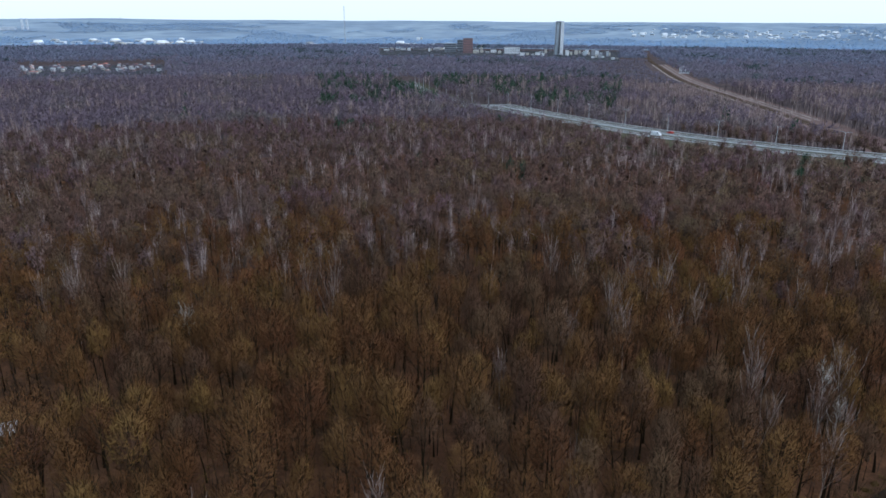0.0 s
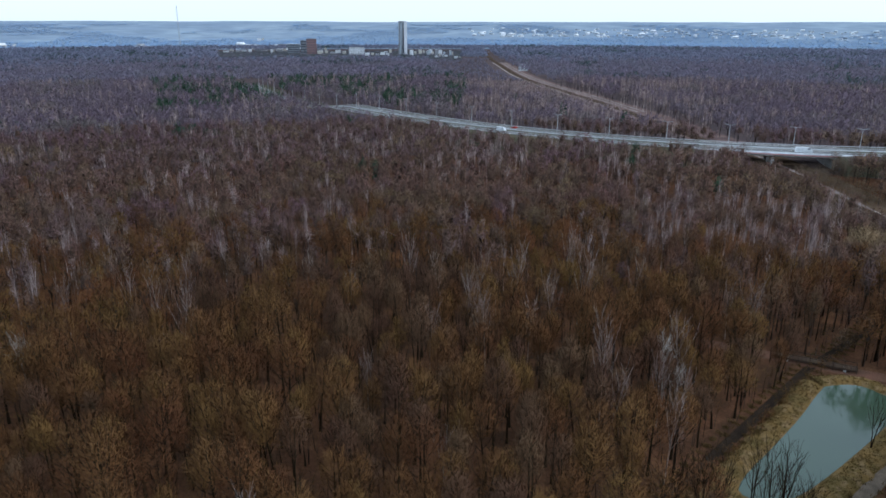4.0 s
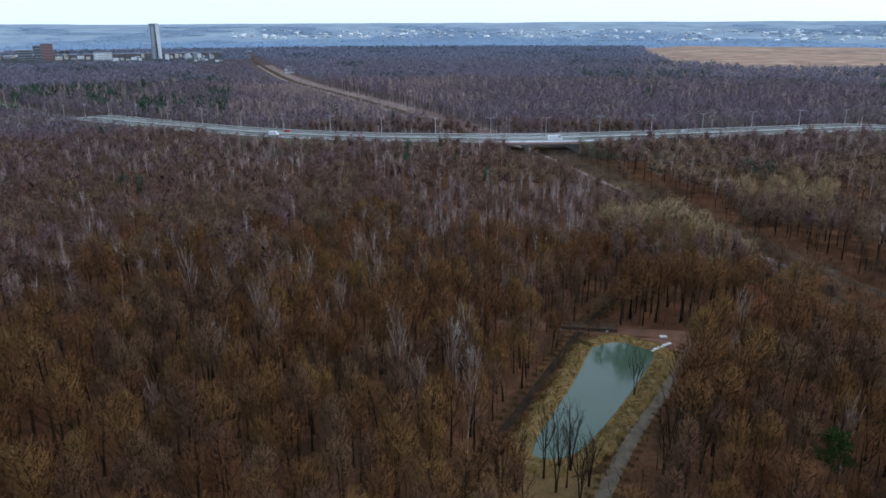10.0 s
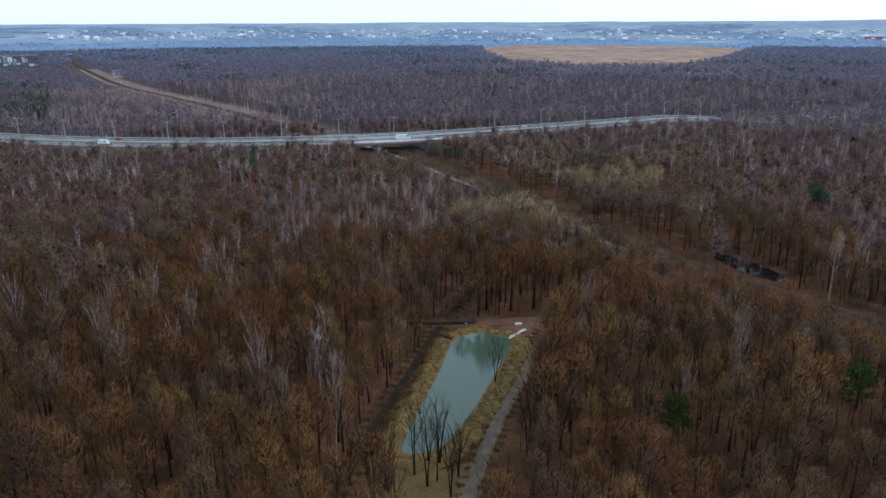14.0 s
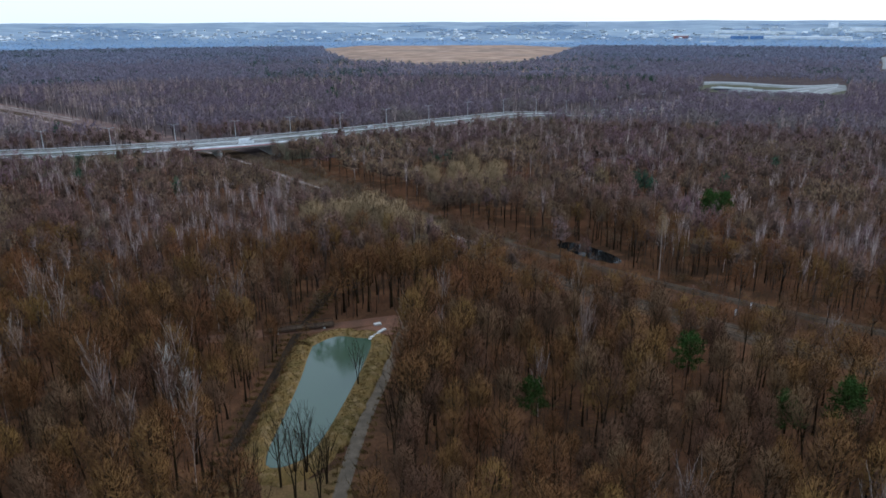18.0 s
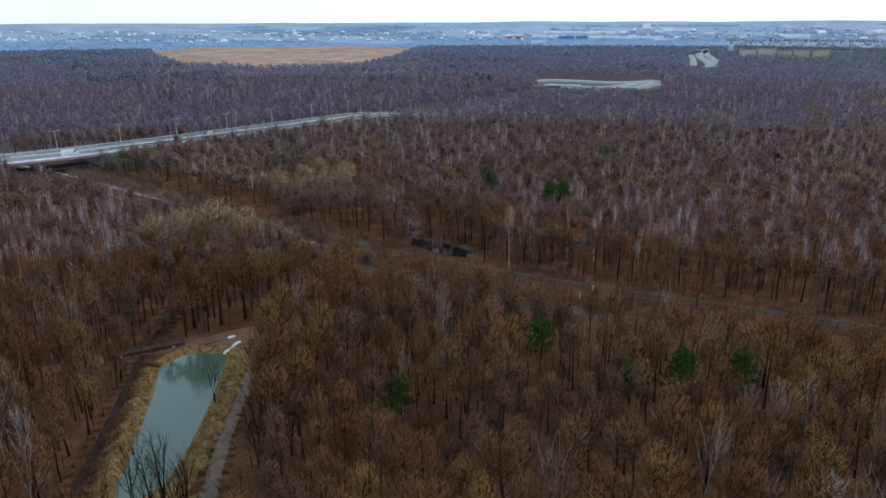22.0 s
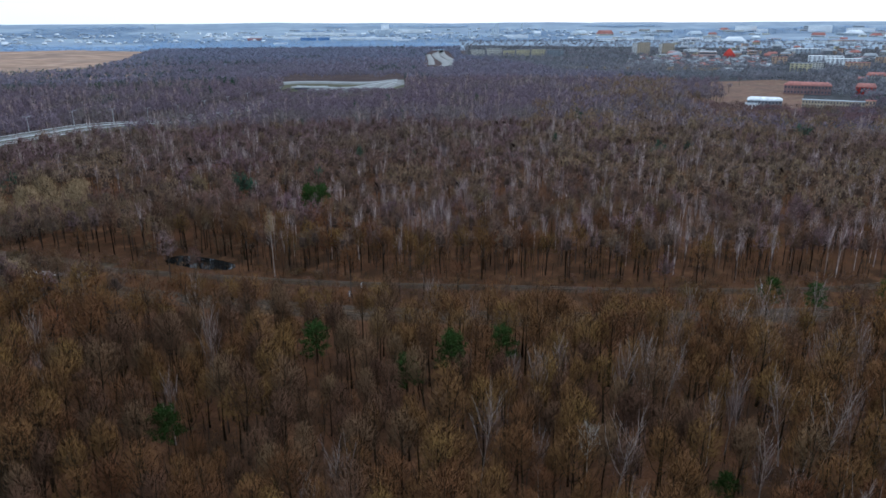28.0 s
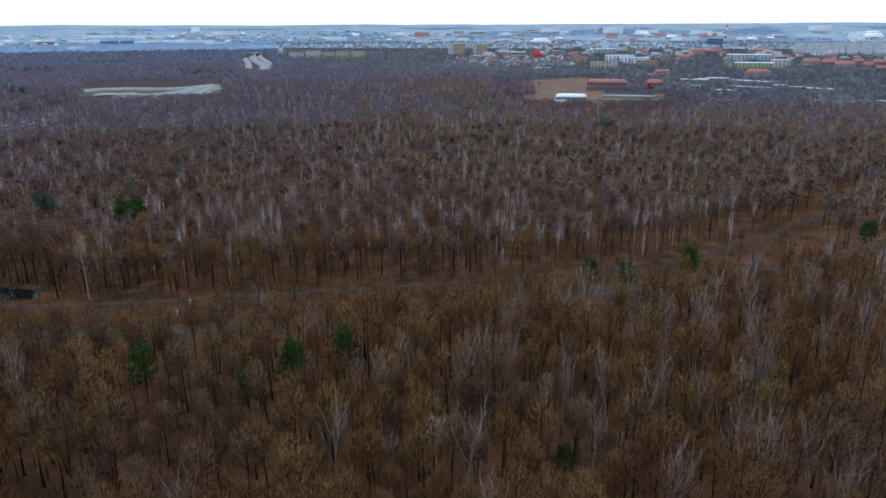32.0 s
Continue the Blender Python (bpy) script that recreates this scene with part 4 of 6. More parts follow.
def stand(name, label, places, n, h, r, w, mat, seed, trunk_w=0.3, depth=0.4, trunk_mat=None, category="woods", z=0.0, forks=0, length=0.0, core=0.0, sides=6, rings=3, core_mat=None):
    """One object of many cheap trees."""
    if not len(places):
        return
    g = np.random.default_rng(seed)
    kinds = [tuft(n, h, r, w, seed + k, trunk_w, depth, forks, length, core, sides, rings) for k in range(9)]
    which = g.integers(0, 9, len(places))
    vs, fs, ms, own, ns, count = [], [], [], [], [], 0
    for k, (v, f, mi, nn) in enumerate(kinds):
        p = places[which == k]
        if not len(p):
            continue
        a, s, sz = g.uniform(0, 2 * np.pi, len(p)), g.uniform(0.76, 1.2, len(p)), g.uniform(0.78, 1.12, len(p))
        ca, sa = np.cos(a)[:, None], np.sin(a)[:, None]
        x = (v[None, :, 0] * ca - v[None, :, 1] * sa) * s[:, None] + p[:, :1]
        y = (v[None, :, 0] * sa + v[None, :, 1] * ca) * s[:, None] + p[:, 1:2]
        zz = v[None, :, 2] * sz[:, None] + (p[:, 2:3] if p.shape[1] > 2 else z)
        vs.append(np.stack([x, y, zz], -1).reshape(-1, 3))
        ns.append(np.stack([nn[None, :, 0] * ca - nn[None, :, 1] * sa, nn[None, :, 0] * sa + nn[None, :, 1] * ca, np.repeat(nn[None, :, 2], len(p), 0)], -1).reshape(-1, 3))
        fs.append((np.arange(len(p))[:, None, None] * len(v) + f[None]).reshape(-1, 3) + count)
        ms.append(np.tile(mi, len(p)))
        own.append(np.repeat(g.uniform(0, 1, len(p)), len(v)))
        count += len(p) * len(v)
    me = raw_mesh(name, np.concatenate(vs), np.concatenate(fs), [mat, trunk_mat or TRUNKS, core_mat or LIMB_SHADE], np.concatenate(ms), np.concatenate(ns))
    me.attributes.new("tree", "FLOAT", "POINT").data.foreach_set("value", np.concatenate(own).astype(np.float32))
    return tagged(new(name, me), label, category, kind="stuff")


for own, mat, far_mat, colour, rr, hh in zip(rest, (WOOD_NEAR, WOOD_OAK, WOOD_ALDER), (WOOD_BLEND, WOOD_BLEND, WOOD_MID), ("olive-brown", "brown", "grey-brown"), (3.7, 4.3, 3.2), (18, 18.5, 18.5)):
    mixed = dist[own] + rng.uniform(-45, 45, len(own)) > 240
    stand("near_woods", f"dense bare {colour} broadleaf woods", xy[own[~mixed]], 280, hh, rr, 0.17, mat, 100 + int(rr * 10), 0.4, forks=6, length=1.5)
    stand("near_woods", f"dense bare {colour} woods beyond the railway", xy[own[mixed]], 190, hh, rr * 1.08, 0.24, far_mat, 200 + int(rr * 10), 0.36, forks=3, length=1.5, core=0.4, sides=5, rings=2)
stand("near_birches", "pale bare birches scattered through the woods", xy[rest_birch], 50, 20, 2.3, 0.09, BIRCH_STAND, 110, 0.25, 0.42, BIRCH_STEM, forks=12)

xy2, d2, az2 = sites(300, 520, 7.4)
p2 = rng.uniform(0, 1, len(xy2))
b2 = p2 < birch_share(d2, az2, 0.14) * np.clip(1 + 2.0 * patchy(xy2, 0.03, 8.0), 0.05, 2.2)
pi2 = (~b2) & ((patchy(xy2, 0.02, 44.0) > 0.5) & (p2 < 0.4) | (p2 > 0.998))
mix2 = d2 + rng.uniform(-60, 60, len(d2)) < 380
# tan-twigged trees grow in patches of their own
tan2 = p2 + rng.normal(0, 0.1, len(p2)) - 0.5 * patchy(xy2, 0.022, 31.0) < np.where((az2 > 46) & (d2 > 290), 0.75, np.where((az2 > -5) & (az2 < 15) & (d2 > 325) & (d2 < 425), 0.7, np.where((az2 < -13) & (az2 > -42) & (d2 > 350) & (d2 < 425), 0.36, 0.05)))
rest2 = ~b2 & ~pi2
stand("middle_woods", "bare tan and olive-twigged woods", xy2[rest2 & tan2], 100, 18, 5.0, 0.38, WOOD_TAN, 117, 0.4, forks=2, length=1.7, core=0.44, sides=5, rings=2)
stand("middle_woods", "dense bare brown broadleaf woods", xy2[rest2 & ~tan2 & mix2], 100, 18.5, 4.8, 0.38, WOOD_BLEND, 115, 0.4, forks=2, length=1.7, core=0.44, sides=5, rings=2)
stand("middle_woods", "dense bare broadleaf woods tinted mauve-brown with distance", xy2[rest2 & ~tan2 & ~mix2], 76, 18.5, 4.9, 0.48, WOOD_MID, 120, 0.45, forks=2, length=1.9, core=0.46, sides=5, rings=2)
stand("middle_birches", "stands of pale bare birch", xy2[b2], 30, 20.5, 2.5, 0.18, BIRCH_STAND, 130, 0.38, 0.42, BIRCH_STEM, forks=9)
stand("middle_pines", "dark green pines among bare woods", xy2[pi2], 110, 18, 3.2, 0.46, PINE_WOOD, 140, 0.4, 0.5, PINE_BARK, core=0.5)

xy3, d3, az3 = sites(520, 960, 8.6)
p3 = rng.uniform(0, 1, len(xy3))
b3 = p3 < birch_share(d3, az3, 0.15) * np.clip(1 + 2.0 * patchy(xy3, 0.02, 8.0), 0.05, 2.2)
belt = ((az3 > -58) & (az3 < -34) & (d3 > 640) & (patchy(xy3, 0.012, 44.0) > -0.1) & (p3 < 0.62)) | ((d3 > 720) & (az3 > -8) & (az3 < 24) & (patchy(xy3, 0.012, 44.0) > 0.2) & (p3 < 0.4))
pi3 = (~b3) & (belt | (p3 > 0.995))
low3 = young_strip(xy3)
tan3 = (az3 > 47) & (p3 < np.interp(d3, [520, 760], [0.75, 0.1]))
stand("far_woods", "bare woods tinted mauve for haze", xy3[~b3 & ~pi3 & ~low3 & ~tan3], 40, 18.5, 5.4, 0.95, WOOD_FAR, 150, 0.5, length=2.2, trunk_mat=FAR_BARK)
stand("far_woods", "bare tan-twigged woods towards the town", xy3[~b3 & ~pi3 & ~low3 & tan3], 40, 18.5, 5.4, 0.95, WOOD_TAN, 155, 0.5, length=2.2, trunk_mat=FAR_BARK)
stand("far_birches", "pale birch stands in far woods", xy3[b3 & ~low3], 20, 21.5, 2.8, 0.34, BIRCH_STAND, 160, 0.55, 0.42, BIRCH_STEM, forks=6)
stand("far_pines", "dark green pine groups in far woods", xy3[pi3 & ~low3], 40, 19.5, 4.0, 0.95, PINE_WOOD, 170, 0.5, 0.5, PINE_BARK)
stand("young_birches", "low young birches beside the cleared railway strip", xy3[low3], 30, 10.5, 3.0, 0.45, BIRCH_STAND, 165, 0.3, 0.5, BIRCH_STEM, forks=5)

xy4, d4, az4 = sites(960, 2300, 11.0)
p4 = rng.uniform(0, 1, len(xy4))
pi4 = (patchy(xy4, 0.008, 44.0) > np.where((az4 > -8) & (az4 < 22) & (d4 < 1400), 0.0, 0.32)) & (p4 < 0.42)
# the further trees take the bluer haze colour
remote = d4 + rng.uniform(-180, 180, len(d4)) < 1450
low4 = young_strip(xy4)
stand("remote_woods", "bare haze-tinted woods beyond the motorway", xy4[~pi4 & remote & ~low4], 18, 18, 6.6, 1.7, WOOD_EDGE, 175, 0.0, length=3.0)
stand("outer_woods", "bare haze-tinted woods reaching the far plain", xy4[~pi4 & ~remote & ~low4], 10, 18, 7.2, 2.6, WOOD_OUT, 180, 0.0, length=3.4)
stand("outer_pines", "dark haze-tinted pine belts in the far woods", xy4[pi4 & ~low4], 14, 19, 5.8, 1.8, PINE_OUT, 190, 0.0)
stand("young_woods", "low young trees beside the cleared railway strip", xy4[low4], 16, 9, 5.0, 1.4, WOOD_EDGE, 185, 0.5)

# woods of the plain, in belts, on the rising land, coloured blue for haze
xy5, d5, _ = sites(2300, 4300, 19.0)
belt5 = patchy(xy5, 0.0022, 12.0) + 0.5 * patchy(xy5, 0.006, 4.0)
k5 = belt5 > np.interp(d5, [2300, 3000, 3400, 4300], [-1.0, -0.5, -0.1, 0.15])
pl5 = np.c_[xy5[k5], [land(q) - 1.0 for q in d5[k5]]]
stand("plain_woods", "belts of woodland on the plain, painted haze-blue", pl5, 1, 7, 14.0, 3.0, WOOD_HAZE, 195, 0.0, length=4.0, core=1.0, sides=4, rings=1, core_mat=WOOD_HAZE)

# low scrub beside the railway and below the motorway bank
cand = np.stack([rng.uniform(-520, 320, 34000), rng.uniform(40, 640, 34000)], 1)
cd, caz = np.linalg.norm(cand, axis=1), np.degrees(np.arctan2(cand[:, 0], cand[:, 1]))
rr_, rdist_, _ = near_line(cand, line_road)
q1, q2 = near_line(cand, line_rail)[0], near_line(cand, line_rail2)[0]
bank_side = (rr_ > 18.5) & (rr_ < 42) & (cd < rdist_) & (q1 > 9) & (q2 > 4) & ((caz < -12.5) | (caz > -6.5))
rail_side = ((q1 < 27) & (q2 < 25) | (q2 < 9) & (cand[:, 1] < 300)) & (q1 > 3.4) & (q2 > 2.0) & (cand[:, 1] < 420)
stand("motorway_scrub", "tangled brown scrub below the motorway bank", cand[bank_side & (caz > -48) & (caz < 14)], 44, 12.0, 3.0, 0.22, WOOD_SCRUB, 210, 0.2, 0.45)
slope = bank_side & (caz > -36) & (caz < 8) & (rr_ < 31)
stand("bank_scrub", "bare brown bushes on the motorway bank", np.c_[cand[slope], np.clip((31 - rr_[slope]) / 13.4, 0, 1) * ROAD_TOP + [road_sink(x) for x in cand[slope, 0]] - 0.3], 60, 5.5, 2.4, 0.2, WOOD_SCRUB, 212, 0.2, 0.6, forks=4)
stand("railway_scrub", "low olive-brown scrub between the railway tracks", cand[rail_side], 80, 3.2, 2.0, 0.09, WOOD_NEAR, 220, 0.12, 0.6)

fill = (cd > 190) & (rr_ > 20) & (cd < rdist_) & (q1 > 5.5) & (q2 > 3.6) & (caz > -14) & ~inside(cand, [(70, 252), (84, 254), (98, 226), (92, 212), (82, 212), (72, 236)])
fill[fill] = open_ground(cand[fill], cd[fill], caz[fill])
stand("open_scrub", "low brown scrub on open ground beside the tracks", cand[fill & (caz > 4)], 90, 4.2, 2.4, 0.1, WOOD_BLEND, 214, 0.12, 0.7)
stand("bridge_scrub", "tan scrub beside the tracks before the bridge", cand[fill & (caz <= 4)], 60, 6.0, 2.8, 0.17, WOOD_SCRUB, 215, 0.14, 0.65)

# young stems under the nearer trees
ug = np.stack([rng.uniform(-260, 300, 15000), rng.uniform(-20, 290, 15000)], 1)
ud, uaz = np.linalg.norm(ug, axis=1), np.degrees(np.arctan2(ug[:, 0], ug[:, 1]))
ok = (ud > 84) & (ud < 260) & (uaz > -86) & (uaz < 91)
ok[ok] = ~open_ground(ug[ok], ud[ok], uaz[ok])
stand("undergrowth", "thin young brown stems under the forest trees", ug[ok], 14, 9.0, 1.7, 0.10, WOOD_NEAR, 230, 0.16, 0.5)


def scatter_along(line, n, o0, o1, seed):
    """Random places beside a line, between two offsets to its left."""
    g = np.random.default_rng(seed)
    i = g.integers(0, len(line[0]), n)
    return line[0][i, :2] + line[2][i] * g.uniform(o0, o1, n)[:, None] + g.normal(0, 0.3, (n, 2))


def grass_stuff(name, label, xyz, h, mat, seed, blades=5):
    g = np.random.default_rng(seed)
    base = np.repeat(xyz, blades, 0) + np.c_[g.normal(0, 0.18, (len(xyz) * blades, 2)), np.zeros(len(xyz) * blades)]
    tip = base + np.c_[g.normal(0, 0.22, (len(base), 2)), g.uniform(0.5, 1.3, len(base)) * h]
    v, f = slivers(base, tip, 0.12, g)
    tagged(new(name, raw_mesh(name, v, f, [mat])), label, "grass", kind="stuff")


def bank_height(o):
    return float(np.interp(o, [0, 1.1, 3.0, 4.2, 5.2], [0.28, 0.55, 0.85, 0.65, -0.05]))


bo = np.random.default_rng(3).uniform(0.5, 5.4, 2600)
bi = np.random.default_rng(4).integers(0, len(line_pond[0]), 2600)
bp = line_pond[0][bi, :2] + line_pond[2][bi] * bo[:, None] + np.random.default_rng(12).normal(0, 0.7, (2600, 1)) * line_pond[1][bi, :2]
grass_stuff("bank_grass", "tufts of dry yellow grass on the pond bank", np.c_[bp, [bank_height(o) - 0.05 for o in bo]], 0.32, GRASS, 5)
dp = np.r_[scatter_along(line_ditch, 900, 1.0, 3.2, 6), scatter_along(line_ditch, 900, -3.2, -1.0, 7), scatter_along(line_path, 500, 1.2, 3.0, 8), scatter_along(line_path, 500, -3.0, -1.2, 9)]
grass_stuff("verge_grass", "dry brown grass beside the ditch and path", np.c_[dp, np.zeros(len(dp))], 0.7, GRASS, 10)
stand("ditch_scrub", "brown brushwood along the ditch", scatter_along(line_ditch, 90, 1.4, 3.4, 11), 40, 4.5, 1.5, 0.07, WOOD_NEAR, 240, 0.1, 0.6)


# ---------------------------------------------------------------- things round the pond and the railway
def build_footbridge():
    fb = tagged(new("footbridge"), "weathered timber footbridge over the ditch", "footbridge")
    ln = resample([(-25.5, 178.0), (-17, 179.3), (-8, 180.6)], 0.42)
    plank = boxes("plank", [(0, 0, 0, 0.36, 2.6, 0.08, 0)], TIMBER, 0.01)
    for (x, y), (tx, ty) in zip(ln[0][:, :2], ln[1][:, :2]):
        pl = part("plank", plank, fb)
        pl.matrix_basis = pose(x, y, 1.14, 0, 0, math.degrees(math.atan2(ty, tx)))
    for o in (-1.2, 1.2):
        part("beam", ribbon("beam", ln, ((o - 0.12, 0.7), (o - 0.12, 1.1), (o + 0.12, 1.1), (o + 0.12, 0.7), (o - 0.12, 0.7)), TIMBER), fb)
        part("handrail", ribbon("handrail", ln, ((o - 0.07, 2.0), (o - 0.07, 2.14), (o + 0.07, 2.14), (o + 0.07, 2.0), (o - 0.07, 2.0)), TIMBER), fb)
        for k in range(0, len(ln[0]), 6):
            x, y = ln[0][k, :2] + ln[2][k] * o
            part("post", boxes("post", [(x, y, 1.05, 0.12, 0.12, 2.1, 0)], TIMBER), fb)
    for k in (6, len(ln[0]) - 7):
        x, y = ln[0][k, :2]
        part("abutment", boxes("abutment", [(x, y, 0.3, 0.6, 2.8, 0.85, math.degrees(math.atan2(ln[1][k, 1], ln[1][k, 0])))], CONCRETE), fb)


build_footbridge()


def build_outlet():
    ob = tagged(new("pond_outlet"), "broken pale concrete outlet slabs at the pond's corner", "outlet")
    for x, y, z, sx, sy, sz, r in ((2.6, 171.4, 0.62, 1.5, 0.9, 0.35, 30), (3.6, 172.6, 0.75, 1.6, 0.8, 0.35, 40), (4.7, 174.0, 0.8, 1.5, 0.9, 0.4, 42), (5.7, 175.3, 0.7, 1.3, 0.9, 0.5, 38), (1.9, 170.4, 0.45, 0.9, 0.7, 0.4, 20)):
        part("slab", boxes("slab", [(x, y, z - 0.1, sx, sy, sz, r)], CONCRETE, 0.06), ob)
    ob = tagged(new("concrete_cover"), "flat pale concrete manhole cover on the dam", "cover")
    part("plate", boxes("plate", [(4.2, 180, 0.3, 2.0, 1.3, 0.5, 15)], CONCRETE, 0.08), ob)


build_outlet()
post = tagged(new("marker_post"), "short white railway marker post", "post", "marker posts")
part("shaft", boxes("shaft", [(0, 0, 0.9, 0.45, 0.3, 1.8, 0)], WHITE, 0.05), post)
part("cap", boxes("cap", [(0, 0, 1.85, 0.55, 0.4, 0.12, 0)], GREY), post)
post.matrix_basis = pose(208, 94.5, 0)
for x, y, a in ((203, 88, 20), (113, 177, 0), (106, 173, 0)):
    copy_thing(post, pose(x, y, 0, 0, 0, a))

pool = resample([(74, 244), (77, 248), (82, 247), (88, 237), (92, 227), (91, 221), (86, 221), (80, 229), (76, 237), (74, 244)], 2)
bm = bmesh.new()
bm.faces.new([bm.verts.new((x, y, 0.1)) for x, y in pool[0][:-1, :2]])
bm.normal_update()
me = bpy.data.meshes.new("forest_pool")
bm.to_mesh(me)
bm.free()
me.materials.append(POOL)
tagged(new("forest_pool", me), "small dark forest pool reflecting trunks and sky", "water", kind="structure")


def build_shed():
    sh = tagged(new("shed"), "small yellow-walled shed with a pale sheet roof", "shed")
    part("wall", boxes("wall", [(0, 0, 1.3, 5.5, 4.0, 2.6, 0)], YELLOW), sh)
    part("roof", roof_sheet(5.9, 4.4, 2.6), sh, "pale grey sheet roof")
    part("door", boxes("door", [(1.2, -2.02, 1.0, 0.9, 0.08, 2.0, 0)], TIMBER), sh)
    sh.matrix_basis = pose(-147.5, 15.5, 0, 0, 0, 70)


def roof_sheet(w, d, z):
    v = [(-w / 2, -d / 2, z), (w / 2, -d / 2, z), (w / 2, d / 2, z + 0.7), (-w / 2, d / 2, z + 0.7), (-w / 2, -d / 2, z + 0.1), (w / 2, -d / 2, z + 0.1), (w / 2, d / 2, z + 0.8), (-w / 2, d / 2, z + 0.8)]
    return raw_mesh("roof", v, [(3, 2, 1, 0), (4, 5, 6, 7), (0, 1, 5, 4), (1, 2, 6, 5), (2, 3, 7, 6), (3, 0, 4, 7)], [WHITE])


build_shed()


# vehicles on the motorway
def build_vehicle(name, label, length, width, height, paint, boxy):
    ob = tagged(new(name), label, "van" if boxy else "car")
    prof = ((-0.5, 0.18), (-0.5, 0.95 if boxy else 0.6), (-0.46, 1.0 if boxy else 0.66), (0.26 if boxy else -0.3, 1.0), (0.3 if boxy else 0.12, 0.97), (0.40 if boxy else 0.26, 0.62), (0.5, 0.5), (0.5, 0.18))
    rings = [[(x * length, s * width / 2 * (0.88 if z > 0.8 else 1.0), z * height) for x, z in prof] for s in (-1, -0.96, 0.96, 1)]
    part("body", loft("body", rings, paint), ob)
    for s in (-1, 1):
        cap = [(x * length, s * width / 2 * (0.88 if z > 0.8 else 1.0), z * height) for x, z in prof]
        bm = bmesh.new()
        bm.faces.new([bm.verts.new(q) for q in (cap if s < 0 else cap[::-1])])
        me = bpy.data.meshes.new("side")
        bm.to_mesh(me)
        bm.free()
        me.materials.append(paint)
        part("side", me, ob)
        part("window", boxes("window", [(0.27 * length if boxy else -0.05 * length, s * width * 0.478, 0.78 * height, (0.14 if boxy else 0.42) * length, 0.06, 0.22 * height, 0)], DARK), ob)
        for x in (-0.3, 0.32):
            v, f = tube([(x * length, s * width * 0.38, 0.32), (x * length, s * width * 0.5, 0.32)], [0.32, 0.32], 10)
            part("wheel", raw_mesh("wheel", v, f, [BARK]), ob)
    return ob


def park(ob, az, offset, back=False):
    i = int(np.argmin(np.abs(bear - az)))
    x, y = c_road[i] + n_road[i] * offset
    ob.matrix_basis = pose(x, y, ROAD_TOP + road_sink(c_road[i][0]) + 0.01, 0, 0, math.degrees(math.atan2(t_road[i][1], t_road[i][0])) + (180 if back else 0))


park(build_vehicle("van", "white delivery van on the motorway", 7.0, 2.2, 2.9, WHITE, True), -30.5, -8.0)
park(build_vehicle("car", "red car on the motorway", 4.5, 1.8, 1.5, RED, False), -30.8, 8.5, True)
park(build_vehicle("car", "dark car on the motorway", 4.5, 1.8, 1.45, DARK, False), -35.0, -9.0)
park(build_vehicle("car", "silver car on the motorway", 4.6, 1.8, 1.5, GALV, False), 2.0, 8.0, True)
park(build_vehicle("van", "white lorry crossing the motorway bridge", 9.0, 2.4, 3.4, WHITE, True), -8.6, -11.0)


def band(n, az0, az1, fall0, fall1, seed):
    """Random places between two bearings and two angles below the horizon."""
    g = np.random.default_rng(seed)
    a, e = np.radians(g.uniform(az0, az1, n)), np.radians(g.uniform(fall0, fall1, n))
    return np.c_[np.sin(a), np.cos(a)] * (80 / np.tan(e))[:, None]


stand("young_woods", "low young haze-tinted trees before the interchange", band(1000, 26.4, 37.2, 5.1, 6.75, 41), 60, 6.5, 4.0, 0.6, WOOD_FAR, 250, 0.3)
stand("young_woods", "low young haze-tinted trees before the winding road", band(500, 37.6, 41.4, 3.45, 4.4, 42), 34, 8, 5.0, 1.0, WOOD_EDGE, 255, 0.4)
stand("tan_copse", "tall olive-tan copse at the edge of the town field", band(330, 53.0, 57.3, 4.75, 6.5, 43) + np.random.default_rng(51).normal(0, 14, (330, 2)), 70, 18, 5.6, 0.7, WOOD_TAN, 260, 0.5, length=2.4)
stand("mauve_copse", "bare haze-tinted mauve copse beside the tan one", band(260, 56.6, 60.4, 4.55, 5.9, 52) + np.random.default_rng(53).normal(0, 12, (260, 2)), 50, 16, 4.6, 0.7, WOOD_FAR, 265, 0.5, length=2.4)


# brushwood under the willows and round the pool
wu = np.stack([rng.uniform(-25, 110, 2600), rng.uniform(210, 360, 2600)], 1)
wk = (inside(wu, [(34, 300), (60, 306), (86, 330), (72, 362), (30, 346)]) | inside(wu, [(66, 256), (84, 258), (104, 222), (96, 246)])) & (near_line(wu, line_rail)[0] > 4) & (near_line(wu, line_rail2)[0] > 3.5)
stand("willow_brush", "tan brushwood under the willows", wu[wk], 70, 6.5, 2.6, 0.14, WOOD_SCRUB, 270, 0.2, depth=0.6)


# ---------------------------------------------------------------- landfill
def build_landfill():
    rows = []
    for i in range(25):
        d = 1200 + 1250 * i / 24
        row = []
        for j in range(41):
            az = -3 + 22.5 * j / 40
            u = (az + 3) / 22.5
            e = max(0.0, min(1, u / 0.16, (1 - u) / 0.3)) ** 0.8
            s = max(0.0, min(1, (d - 1200) / 1000, (2450 - d) / 150)) ** 0.8
            x, y = polar(az, d)
            row.append((x, y, -0.5 + 13 * e * s + 1.5 * e * s * noise.noise(Vector((x / 90, y / 90, 0)))))
        rows.append(row)
    me = loft("landfill", rows, SAND)
    tagged(new("landfill_mound", me), "broad sandy-brown landfill mound behind the woods", "mound", kind="structure")


build_landfill()


